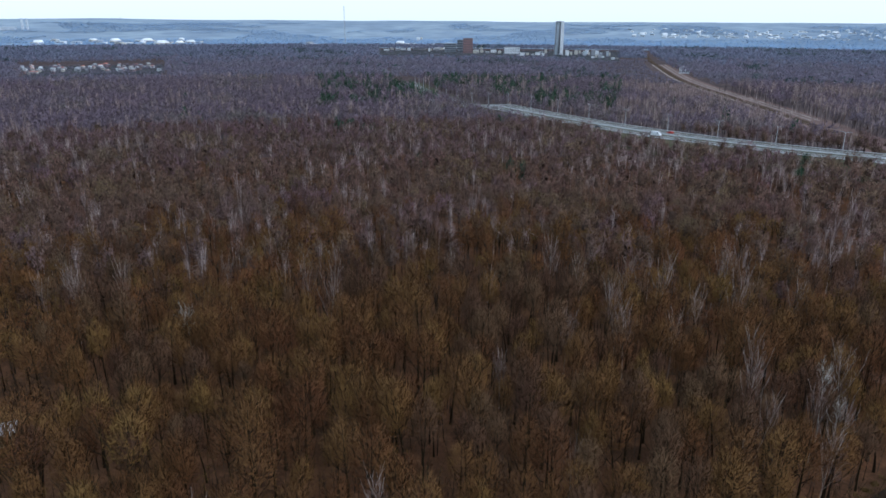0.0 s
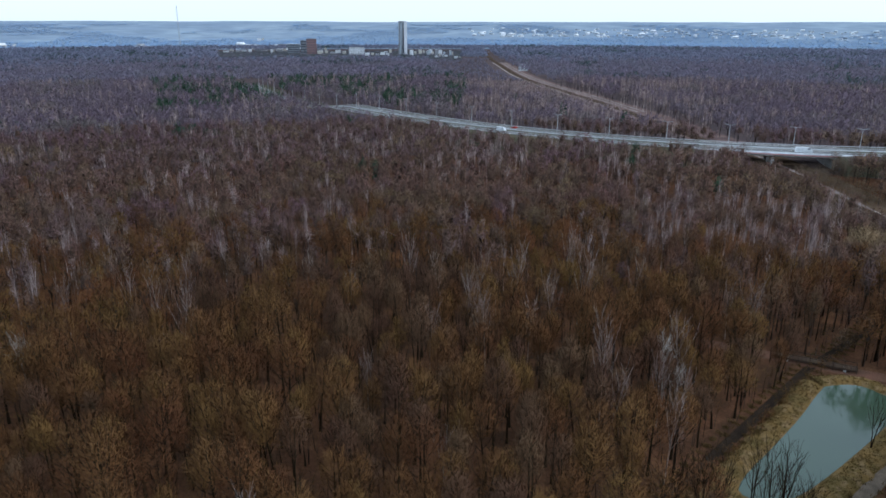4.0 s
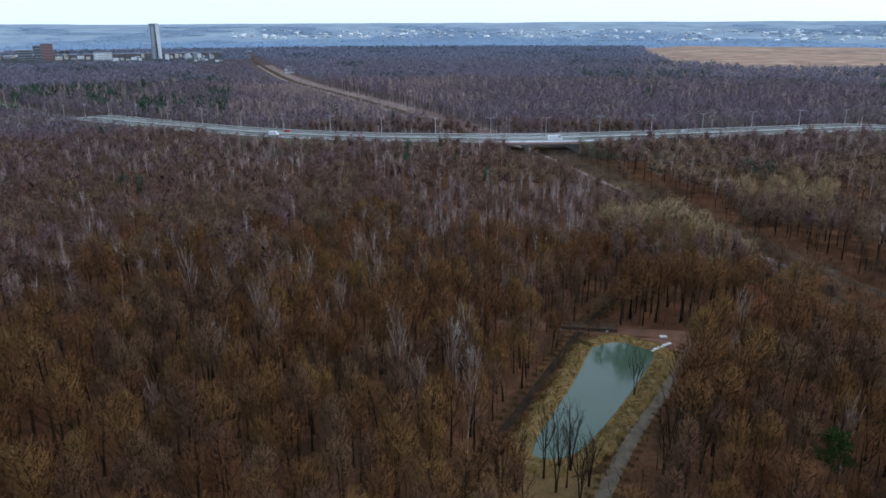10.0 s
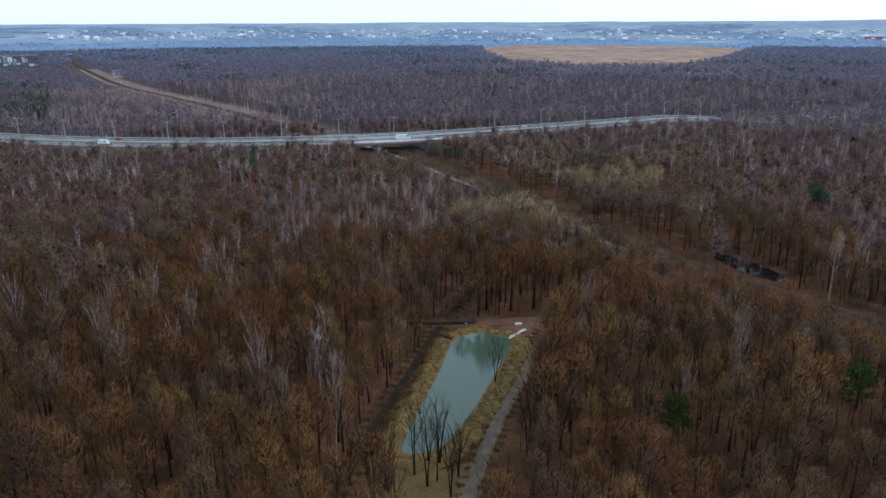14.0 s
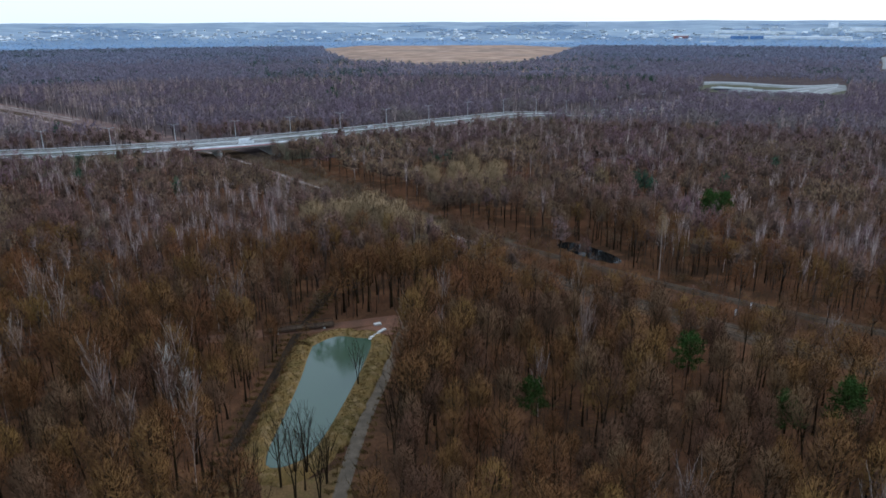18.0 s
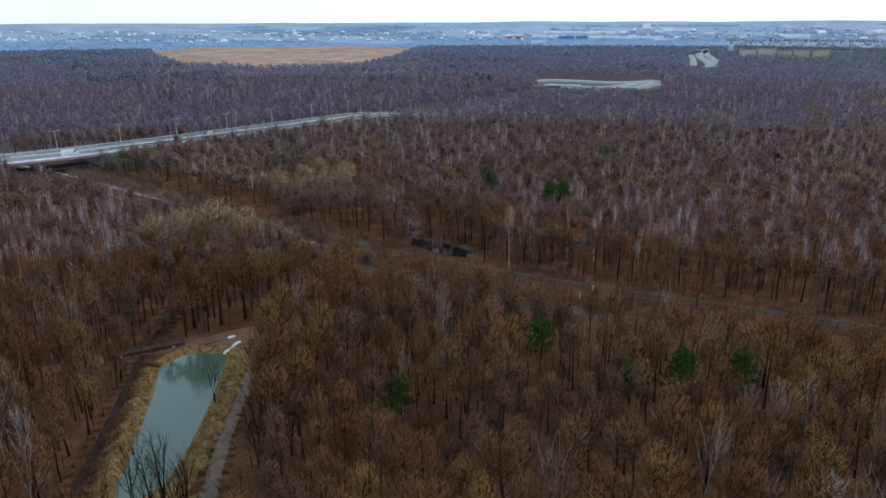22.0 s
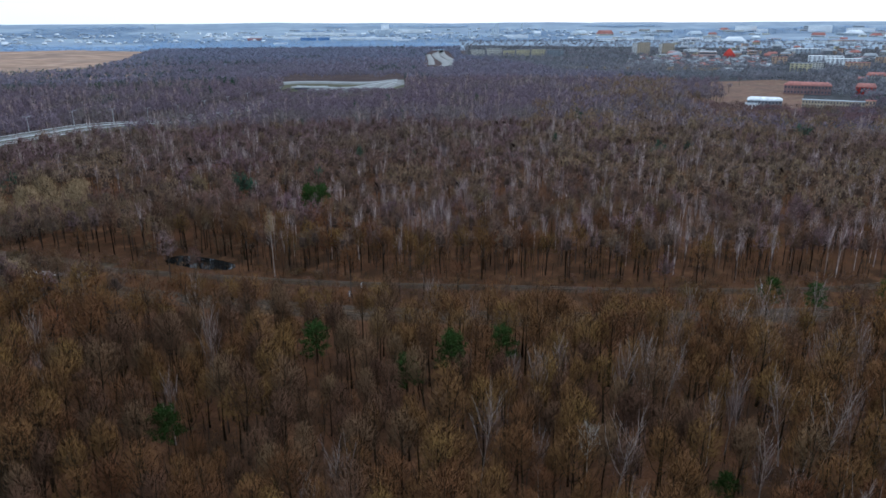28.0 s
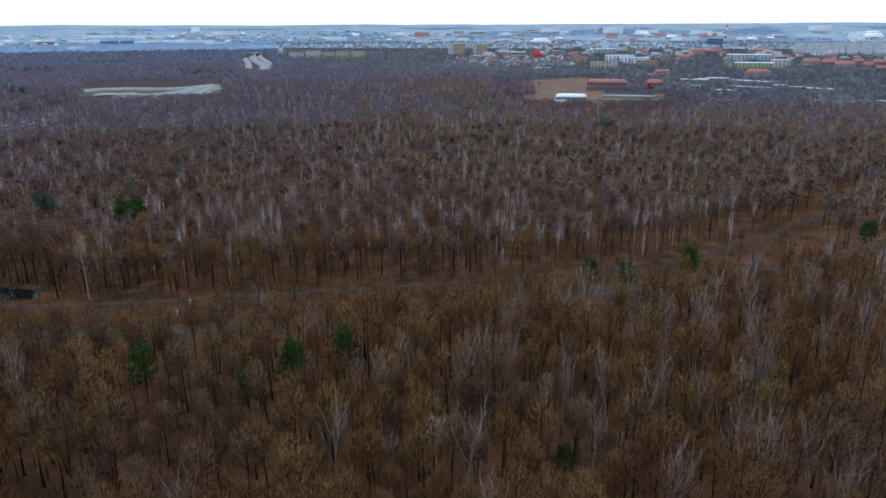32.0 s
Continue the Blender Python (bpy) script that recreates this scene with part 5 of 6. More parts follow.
# ---------------------------------------------------------------- buildings
def roof_mesh(name, w, d, z, rise, mat, over=0.5, ridge=0.8):
    w2, d2 = w / 2 + over, d / 2 + over
    v = [(-w2, -d2, z), (w2, -d2, z), (w2, d2, z), (-w2, d2, z), (-w2 * ridge, 0, z + rise), (w2 * ridge, 0, z + rise), (-w2, -d2, z - 0.3), (w2, -d2, z - 0.3), (w2, d2, z - 0.3), (-w2, d2, z - 0.3)]
    f = [(0, 1, 5), (0, 5, 4), (2, 3, 4), (2, 4, 5), (1, 2, 5), (3, 0, 4), (6, 7, 1), (6, 1, 0), (7, 8, 2), (7, 2, 1), (8, 9, 3), (8, 3, 2), (9, 6, 0), (9, 0, 3), (6, 9, 8), (6, 8, 7)]
    return raw_mesh(name, v, f, [mat])


def building(name, label, category, at, w, d, h, wall, roof, face, storeys=0, bays=0, rise=0.0, group=""):
    """A block with its roof and rows of windows on the side that faces the eye."""
    ob = tagged(new(name), label, category, group)
    part("wall", boxes("wall", [(0, 0, h / 2 - 0.5, w, d, h + 1.0, 0)], wall), ob)
    if rise:
        part("roof", roof_mesh("roof", w, d, h, rise, roof, 0.5, 0.12 if rise > h else 0.8), ob)
    else:
        part("roof", boxes("roof", [(0, 0, h + 0.2, w + 0.5, d + 0.5, 0.5, 0)], roof), ob)
    for s in range(storeys):
        z = h * (s + 0.55) / storeys
        hh = h / storeys * 0.45
        if bays:
            bw = w / bays
            pane = boxes("window", [(0, 0, 0, bw * 0.5, 0.3, hh, 0)], DARK)
            for b in range(bays):
                wd = part("window", pane, ob)
                wd.location = (-w / 2 + bw * (b + 0.5), -d / 2 - 0.08, z)
        else:
            part("window_band", boxes("window_band", [(0, -d / 2 - 0.08, z, w * 0.94, 0.3, hh, 0)], DARK), ob)
    x, y, z = at
    ob.matrix_basis = pose(x, y, z, 0, 0, face)
    return ob


def block(name, label, az, el, width, height, wall, roof, category="building", depth=0.5, storeys=0, bays=0, rise=0.0, turn=0.0, group=""):
    """A building at a bearing whose foot lies el degrees below the horizon; width and height also as angles."""
    x, y, z, d = sighted(az, el)
    k = d * math.pi / 180
    return building(name, label, category, (x, y, z), width * k, max(6.0, width * k * depth), height * k, wall, roof, -az + turn, storeys, bays, rise * k, group)


# the mine with its tall winding tower
def build_tower():
    x, y = polar(-39.05, 1917)
    t = tagged(new("winding_tower"), "tall pale concrete mine winding tower with slanted legs", "tower")
    part("shaft", boxes("shaft", [(-3.5, 4, 41, 15, 12, 82, 0)], PALE_BLUE), t)
    part("front_slab", boxes("front_slab", [(7.5, 0, 41, 8, 18, 82, 0)], WHITE), t)
    # dark strip laid on the shaft, painting the shade of its recess
    part("recess", boxes("recess", [(1.4, -2.2, 34, 3.2, 1.0, 62, 0)], DARK), t, "dark strip for the shade of a tall hollow")
    for s in (-10.6, -2.5):
        v, f = tube([(s, -4, 0), (s + 2, -3, 40), (s + 3.5, -2.2, 78)], [1.8, 1.5, 1.2], 4)
        part("leg", raw_mesh("leg", v, f, [GREY]), t)
    part("roof", boxes("roof", [(0, 1, 82.4, 22, 17, 0.8, 0)], GREY), t)
    t.matrix_basis = pose(x, y, 0, 0, 0, 39)


def build_mast(az, d, h, name, label, r, base=0.0):
    x, y = polar(az, d)
    m = tagged(new(name), label, "mast")
    for k in range(3):
        a = k * 2.094
        v, f = tube([(r * math.cos(a), r * math.sin(a), 0), (r * 0.45 * math.cos(a), r * 0.45 * math.sin(a), h)], [0.5, 0.35], 4)
        part("leg", raw_mesh("leg", v, f, [GALV]), m)
    br = []
    for i in range(int(h / 6)):
        z, q = i * 6.0, r * (1 - 0.55 * i * 6 / h)
        for k in range(3):
            a, b = k * 2.094, (k + 1) * 2.094
            br.append(tube([(q * math.cos(a), q * math.sin(a), z), (q * math.cos(b), q * math.sin(b), z + 6)], [0.25, 0.25], 3))
    part("lattice", raw_mesh("lattice", *joined(br), [GALV]), m)
    m.matrix_basis = pose(x, y, base)


build_tower()
build_mast(-55.7, 2728, 134, "lattice_mast", "tall thin lattice transmission mast above the woods", 3.4)
block("brick_building", "tall red-brown brick mine building", -46.11, 2.34, 0.75, 1.12, BRICK, ROOF_GREY, depth=0.6, storeys=6, bays=5)
# dark walls given blue-grey here, so that haze is in their colour
block("dark_building", "dark grey mine building beside the brick block", -46.72, 2.30, 0.46, 0.95, BLUEGREY, ROOF_GREY, storeys=5)
block("grey_building", "blue-grey mine processing building with white bands", -47.48, 2.26, 0.9, 0.66, BLUEGREY, WHITE, depth=0.4, storeys=4)
block("white_building", "white rendered mine office", -42.66, 2.39, 1.2, 0.52, WHITE, ROOF_GREY, depth=0.3, storeys=4, bays=9)
for az, el, w, h, m, nm in ((-51.62, 2.17, 2.2, 0.18, WHITE, "white"), (-54.16, 2.06, 2.1, 0.12, WHITE, "white"), (-44.55, 2.34, 2.3, 0.22, CREAM, "cream"), (-41.03, 2.49, 2.0, 0.2, WHITE, "white"), (-38.22, 2.46, 0.6, 0.48, WHITE, "white"), (-37.28, 2.37, 1.1, 0.3, CREAM, "cream"), (-36.41, 2.44, 1.5, 0.42, PALE_BLUE, "pale"), (-36.02, 2.62, 1.0, 0.22, WHITE, "white"), (-35.23, 2.48, 0.35, 0.46, PALE_BLUE, "pale"), (-34.71, 2.7, 0.6, 0.18, WHITE, "white"), (-49.07, 2.22, 0.32, 0.26, WHITE, "white"), (-48.35, 2.16, 0.75, 0.34, GREY, "grey"), (-45.23, 2.13, 0.7, 0.36, GREY, "grey"), (-49.88, 1.38, 0.54, 0.19, WHITE, "white"), (-40.2, 2.35, 0.7, 0.3, GREY, "grey")):
    cuts = 5 if w > 1.4 else 4 if w > 0.9 else 2
    for k in range(cuts):
        tall = h * (0.8, 0.5, 1.0)[(k + int(w * 10)) % 3]
        block("mine_shed", f"low {nm} mine building with a flat roof", az + w * ((k + 0.5) / cuts - 0.5), el - 0.05 * (k % 2), w / cuts * (0.95, 0.55, 0.75)[k % 3], tall, (m, CREAM, GREY, WHITE)[k % 4], WHITE if k % 2 == 0 else ROOF_GREY, depth=0.6, group="mine sheds")
block("signal_box", "white two-storey building beside the railway", -29.55, 3.6, 0.75, 0.5, WHITE, ROOF_GREY, depth=0.7, storeys=2, bays=5)

# the far left edge: power station, allotments and rooftops
for az, el0, w, h in ((-77.85, 0.66, 0.16, 0.72), (-77.55, 0.66, 0.16, 0.72)):
    block("cooling_chimney", "pale far chimney of a power station", az, el0, w, h, PALE_BLUE, PALE_BLUE, "chimney", depth=1.0)
block("power_station", "far pale power station hall", -79.0, 0.7, 1.6, 0.22, PALE_BLUE, WHITE, depth=0.3)
build_mast(-71.7, 4700, 22, "far_mast", "far thin mast on the horizon", 2.5, 76)

g5 = np.random.default_rng(5)


def cluster(n, az0, az1, el0, el1, smin, smax, walls, roofs, label, group, name="house", hmin=4, hmax=7, pitched=0.8, joined_up=False):
    """Scattered houses: things of their own, or far ones joined into one object."""
    mats, vs, fs, ms, count = list(dict.fromkeys(list(walls) + list(roofs) + [DARK])), [], [], [], 0
    for _ in range(n):
        az, el = g5.uniform(az0, az1), g5.uniform(el0, el1)
        x, y, z, d = sighted(az, el)
        w, h = g5.uniform(smin, smax), g5.uniform(hmin, hmax)
        dp, turn = w * g5.uniform(0.45, 0.9), -az + g5.uniform(-50, 50)
        wall, roof = walls[int(g5.integers(0, len(walls)))], roofs[int(g5.integers(0, len(roofs)))]
        rise = w * 0.22 if g5.uniform() < pitched else 0
        if not joined_up:
            building(name, label, "house", (x, y, z), w, dp, h, wall, roof, turn, 1 if h < 7 else int(h / 3), 0, rise, group)
            continue
        a, b, t = w / 2, dp / 2, max(rise, 0.4)
        k = 0.85 if rise else 1.0
        v = np.array([(-a, -b, -1), (a, -b, -1), (a, b, -1), (-a, b, -1), (-a, -b, h), (a, -b, h), (a, b, h), (-a, b, h), (-a * k, -b * (0.05 if rise else 1), h + t), (a * k, -b * (0.05 if rise else 1), h + t), (a * k, b * (0.05 if rise else 1), h + t), (-a * k, b * (0.05 if rise else 1), h + t),
                      (-a * 0.9, -b - 0.2, h * 0.4), (a * 0.9, -b - 0.2, h * 0.4), (a * 0.9, -b - 0.2, h * 0.7), (-a * 0.9, -b - 0.2, h * 0.7)])
        f = [(0, 1, 5, 4), (1, 2, 6, 5), (2, 3, 7, 6), (3, 0, 4, 7), (4, 5, 9, 8), (5, 6, 10, 9), (6, 7, 11, 10), (7, 4, 8, 11), (8, 9, 10, 11), (12, 13, 14, 15)]
        ca, sa = math.cos(radians(turn)), math.sin(radians(turn))
        vs.append(np.c_[v[:, 0] * ca - v[:, 1] * sa + x, v[:, 0] * sa + v[:, 1] * ca + y, v[:, 2] + z])
        fs.append(np.array(f) + count)
        ms += [mats.index(wall)] * 4 + [mats.index(roof)] * 5 + [mats.index(DARK)]
        count += 16
    if joined_up:
        tagged(new(name, raw_mesh(name, np.concatenate(vs), np.concatenate(fs), mats, ms)), label, "buildings", kind="stuff")


cluster(60, -78.3, -69.5, 3.1, 3.6, 4, 8, (CREAM, GREY, BRICK, WHITE), (ROOF_RED, ROOF_GREY, ROOF_GREY), "small allotment cabins in a woodland clearing", "", "allotment_cabins", 3, 4.5, 0.8, True)
cluster(34, -77.5, -66, 1.45, 1.8, 15, 40, (WHITE, CREAM), (WHITE, ROOF_GREY), "far white-roofed houses above the woods", "", "rooftops", 5, 9, 0.4, True)
cluster(30, -62, -47, 1.75, 2.1, 14, 34, (WHITE, CREAM, GREY), (ROOF_GREY, WHITE), "low pale buildings at the edge of the mine", "", "mine_edge_buildings", 5, 9, 0.2, True)

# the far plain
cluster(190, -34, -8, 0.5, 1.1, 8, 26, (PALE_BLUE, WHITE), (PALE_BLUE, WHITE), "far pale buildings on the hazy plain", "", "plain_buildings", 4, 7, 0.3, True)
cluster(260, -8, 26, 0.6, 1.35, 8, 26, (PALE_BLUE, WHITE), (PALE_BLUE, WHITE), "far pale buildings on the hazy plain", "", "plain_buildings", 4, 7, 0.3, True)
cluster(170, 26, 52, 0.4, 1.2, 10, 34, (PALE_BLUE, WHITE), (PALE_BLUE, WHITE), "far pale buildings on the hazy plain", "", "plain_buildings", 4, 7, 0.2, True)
FAR_HALLS = ((29.03, 0.78, 2.84, 0.17), (31.56, 0.83, 2.75, 0.17), (31.89, 1.18, 2.0, 0.16), (34.68, 1.18, 3.58, 0.18), (36.45, 1.29, 1.39, 0.12), (37.28, 0.65, 2.06, 0.24), (25.13, 0.98, 1.48, 0.13), (23.11, 1.11, 1.07, 0.2), (27.65, 1.10, 2.07, 0.16), (29.26, 2.28, 0.67, 0.2), (30.74, 2.28, 1.05, 0.13))
MORE_HALLS = ((27.17, 1.50, 1.09, 0.15), (34.20, 2.26, 1.29, 0.14), (66.89, 0.65, 1.5, 0.44), (69.34, 0.65, 1.7, 0.28), (73.24, 0.71, 1.57, 0.28), (81.01, 0.43, 1.39, 0.33), (83.74, 0.93, 1.9, 0.4), (62.12, 0.61, 1.41, 0.37), (63.21, 0.67, 0.78, 0.25), (45.52, 1.10, 1.65, 0.26), (55.42, 1.18, 0.72, 0.22))
for az, el, w, h in FAR_HALLS + MORE_HALLS:
    block("warehouse", "far white flat-roofed warehouse on the plain", az, el, w, h, WHITE, WHITE, depth=0.25, group="warehouses")
for az, w, el in ((29.28, 1.2, 1.2), (30.45, 0.88, 1.19)):
    block("warehouse", "far blue-walled warehouse with a pale roof", az, el, w, 0.22, BLUE, PALE_BLUE, depth=0.3, group="warehouses")
block("warehouse", "far red-roofed warehouse on the plain", 25.26, 1.17, 1.05, 0.17, ROOF_RED, ROOF_RED, depth=0.3, group="warehouses")
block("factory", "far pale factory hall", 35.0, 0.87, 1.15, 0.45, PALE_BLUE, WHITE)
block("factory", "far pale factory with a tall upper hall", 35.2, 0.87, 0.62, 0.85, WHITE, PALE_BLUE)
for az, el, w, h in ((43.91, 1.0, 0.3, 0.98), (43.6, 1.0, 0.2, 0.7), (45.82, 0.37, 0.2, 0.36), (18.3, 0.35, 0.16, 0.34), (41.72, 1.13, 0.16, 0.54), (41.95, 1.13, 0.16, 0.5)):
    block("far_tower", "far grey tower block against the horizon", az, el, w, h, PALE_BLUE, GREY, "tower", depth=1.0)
block("dome_hall", "far pale domed hall", 47.05, 1.02, 0.55, 0.3, PALE_BLUE, WHITE, rise=0.16)
# low blocks added as thin pale lines across the far plain
for az, el, w in ((52.08, 1.22, 3.3), (67.63, 1.37, 7.0), (60.73, 1.34, 4.2)):
    block("noise_wall", "long low block added as a far pale line", az, el, w, 0.1, WHITE, WHITE, "wall", depth=0.02)
for az, w, h in ((42.45, 1.1, 0.48), (43.72, 1.15, 0.56), (44.87, 0.92, 0.44), (45.98, 1.05, 0.48), (47.17, 1.05, 0.5)):
    block("apartment_slab", "long cream apartment slab at the town's edge", az, 2.42, w, h, CREAM if w > 1.06 else YELLOW, ROOF_GREY, depth=0.2, storeys=4, bays=8, group="edge slabs")
block("apartment_slab", "dark blue-grey unlit slab at the town's edge", 48.5, 2.53, 1.25, 0.56, BLUEGREY, ROOF_GREY, depth=0.2, storeys=4, bays=8, group="edge slabs")

# the town
block("sports_hall", "pale glazed sports hall on stilts with a curved white roof", 64.0, 5.94, 2.3, 0.62, GREY, WHITE, depth=0.8, storeys=2, bays=10, rise=0.18)
block("sports_hall", "lower pale annexe of the sports hall", 63.2, 6.05, 1.0, 0.4, WHITE, PALE_BLUE, depth=0.5, storeys=1, bays=4)
block("red_hall", "long dark red market hall with open bays", 66.67, 4.84, 3.0, 0.62, BRICK, ROOF_RED, depth=0.45, storeys=2, bays=14, rise=0.22)
block("school", "long low tan and grey school building", 68.41, 5.75, 3.9, 0.5, TAN, ROOF_GREY, depth=0.16, storeys=2, bays=20)
block("school_wing", "bright orange end wing of the school", 70.71, 5.7, 0.6, 0.56, ORANGE, ROOF_RED, depth=0.8, storeys=2, bays=3)
block("red_house", "bright red rendered house with a red roof", 70.27, 4.7, 1.2, 0.48, RED, ROOF_RED, depth=0.7, rise=0.24, storeys=2, bays=5)
# bearing, fall of the foot, width and height in degrees, wall, roof, what it is
for az, el, w, h, wall, roof, nm in ((81.46, 2.26, 1.6, 0.42, WHITE, ROOF_GREY, "white flat-roofed"), (76.7, 2.56, 3.0, 0.45, PALE_BLUE, WHITE, "long pale"), (75.34, 3.1, 0.56, 0.47, LIME, ROOF_GREY, "lime green"), (77.07, 3.07, 2.6, 0.4, LIME, WHITE, "long lime green"), (78.83, 3.04, 1.3, 0.6, CREAM, WHITE, "cream"), (66.05, 3.35, 1.4, 0.6, YELLOW, ROOF_GREY, "yellow"), (67.12, 3.21, 0.7, 0.54, CREAM, ROOF_GREY, "cream"), (67.53, 2.65, 2.2, 0.42, WHITE, WHITE, "white civic"), (68.65, 2.83, 2.1, 0.44, WHITE, WHITE, "white civic"), (69.53, 3.04, 1.5, 0.42, ORANGE, ROOF_RED, "orange"), (70.88, 2.63, 0.72, 0.4, ORANGE, ROOF_GREY, "orange"), (64.6, 2.82, 1.0, 0.48, ORANGE, ROOF_RED, "orange"), (66.19, 2.09, 1.9, 0.33, PALE_BLUE, WHITE, "pale"), (58.64, 2.26, 0.7, 0.48, WHITE, PALE_BLUE, "white")):
    block("housing_block", f"{nm} four-storey housing block among trees", az, el, w, h, wall, roof, depth=0.35, storeys=4, bays=max(4, int(w * 4)), group="housing blocks")
for az, el, w, h, wall, nm in ((59.73, 2.48, 1.25, 0.45, PINK, "pinkish"), (62.78, 2.32, 0.54, 0.38, ORANGE, "orange"), (62.87, 2.78, 0.16, 0.4, WHITE, "narrow white"), (61.68, 3.41, 1.25, 0.22, WHITE, "low white"), (56.51, 2.48, 1.25, 0.18, LIME, "low greenish")):
    block("housing_block", f"{nm} block before the allotments", az, el, w, h, wall, WHITE, depth=0.4, storeys=2, group="housing blocks")
# houses under red tiled roofs
RED_ROOFS = ((80.8, 2.8, 1.2, 0.5), (81.92, 2.8, 1.0, 0.46), (82.89, 2.95, 1.35, 0.52), (83.65, 2.69, 0.72, 0.45), (84.3, 2.95, 0.7, 0.5), (84.93, 2.73, 0.84, 0.45), (85.11, 3.1, 0.6, 0.42), (78.95, 2.44, 0.9, 0.37), (72.98, 2.11, 1.2, 0.4), (73.95, 2.1, 1.0, 0.37), (77.48, 1.98, 1.6, 0.35), (57.48, 2.64, 0.48, 0.34), (63.78, 2.44, 0.48, 0.36), (77.59, 2.53, 1.0, 0.28), (77.45, 3.61, 1.7, 0.5), (70.74, 3.66, 1.15, 0.42), (69.94, 3.94, 0.6, 0.38))
for az, el, w, h in RED_ROOFS:
    block("town_house", "large town house under a red tiled roof", az, el, w, h * 0.5, CREAM if w > 1 else BRICK, ROOF_RED, "house", depth=0.55, rise=h * 0.5, storeys=2, bays=int(3 + w * 4), group="red roofed houses")
# rows of garages with white roofs
GARAGES = ((72.57, 4.16, 1.6, 0.28), (73.68, 4.32, 0.87, 0.5), (74.73, 4.09, 1.57, 0.36), (72.83, 4.61, 1.46, 0.28), (76.29, 4.11, 1.26, 0.24), (77.2, 4.14, 1.1, 0.25), (78.06, 4.18, 1.16, 0.25), (76.41, 4.54, 1.4, 0.24), (77.67, 4.59, 1.37, 0.25), (75.39, 4.87, 1.28, 0.28), (79.08, 4.43, 0.94, 0.3), (80.16, 4.51, 1.19, 0.3), (81.54, 4.58, 1.8, 0.3), (75.04, 5.57, 1.43, 0.25), (81.39, 5.38, 0.52, 0.3), (84.37, 5.35, 0.86, 0.32), (85.47, 5.32, 0.61, 0.38), (83.48, 5.42, 0.93, 0.3))
for az, el, w, h in GARAGES:
    block("garage_row", "row of pale garages under a white sheet roof", az, el, w, h * 0.8, GREY, WHITE, depth=0.25, storeys=1, bays=int(3 + w * 5), rise=h * 0.12, turn=-8 if w > 1.2 else 6, group="garage rows")
block("church", "church with a steep red roof", 61.2, 2.5, 0.9, 0.2, RED, RED, "church", depth=0.8, rise=0.5)
for az, el, w, h, m, nm in ((54.45, 2.29, 0.38, 0.86, WHITE, "white"), (55.11, 2.32, 0.92, 0.94, TAN, "tan"), (56.32, 2.26, 0.26, 0.78, WHITE, "white"), (56.89, 2.29, 0.88, 0.85, TAN, "tan")):
    block("tower_block", f"{nm} panel-built apartment tower", az, el, w, h, m, ROOF_GREY, depth=0.6, storeys=10, bays=int(2 + w * 5), group="tower blocks")
for k in range(7):
    block("slab_block", "long white apartment slab with rows of windows", 79.9 + 0.83 * k, 2.02, 0.78, 0.82 if k > 2 else 0.78, WHITE, ROOF_GREY, depth=0.3, storeys=9, bays=6, group="slab blocks")
for az in (61.9, 66.6, 69.2, 62.4, 66.2):
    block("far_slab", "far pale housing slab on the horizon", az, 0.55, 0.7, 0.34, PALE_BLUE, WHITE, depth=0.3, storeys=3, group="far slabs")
block("blue_plant", "blue and white heating plant", 74.27, 1.41, 1.1, 0.42, BLUE, WHITE, depth=0.5, storeys=2)
chim = tagged(new("chimney"), "tall red and white striped chimney", "chimney")
cx, cy, cz, cd = sighted(74.95, 1.2)
for k in range(7):
    v, f = tube([(0, 0, k * 14.0 - 1), (0, 0, k * 14.0 + 13)], [4.6 - k * 0.35, 4.3 - k * 0.35], 10)
    part("band", raw_mesh("band", v, f, [WHITE if k % 2 == 0 else RED]), chim)
chim.matrix_basis = pose(cx, cy, cz) @ Matrix.Scale(cd * math.tan(radians(1.4)) / 98, 4)
cluster(240, 54, 64, 2.4, 3.2, 6, 12, (CREAM, WHITE, GREY, BRICK), (ROOF_GREY, ROOF_GREY, ROOF_RED), "small allotment houses among dark trees", "", "town_allotments", 3, 5, 0.7, True)
cluster(120, 57, 86, 1.5, 2.6, 10, 26, (CREAM, WHITE, YELLOW, ORANGE, GREY), (ROOF_GREY, ROOF_RED, ROOF_GREY, GREY), "mixed town house among bare trees", "town houses", hmin=6, hmax=10, pitched=0.7)
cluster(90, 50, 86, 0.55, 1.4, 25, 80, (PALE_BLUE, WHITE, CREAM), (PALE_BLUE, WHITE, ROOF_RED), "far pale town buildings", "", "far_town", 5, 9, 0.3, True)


# open fields and roads of the town side
def flat_patch(name, pts, mat, z, label, category):
    bm = bmesh.new()
    bm.faces.new([bm.verts.new((*polar(az, (80 - z) / math.tan(radians(el))), z)) for az, el in pts])
    bm.normal_update()
    me = bpy.data.meshes.new(name)
    bm.to_mesh(me)
    bm.free()
    me.materials.append(mat)
    tagged(new(name, me), label, category, kind="structure")


flat_patch("town_ground", [(41.5, 2.55), (49.5, 3.6), (57, 4.1), (59.5, 6.2), (61.5, 7.0), (71, 7.1), (73.5, 5.9), (88, 5.8), (88, 1.6), (41.5, 1.6)], TOWN, 0.15, "grey-green town ground of streets and gardens", "ground")
flat_patch("open_field", [(58.8, 6.2), (61.5, 6.8), (66.5, 6.2), (66.5, 4.2), (64.9, 3.9), (60, 4.2), (57.5, 4.3)], DRYFIELD, 0.3, "open dry brown field", "field")
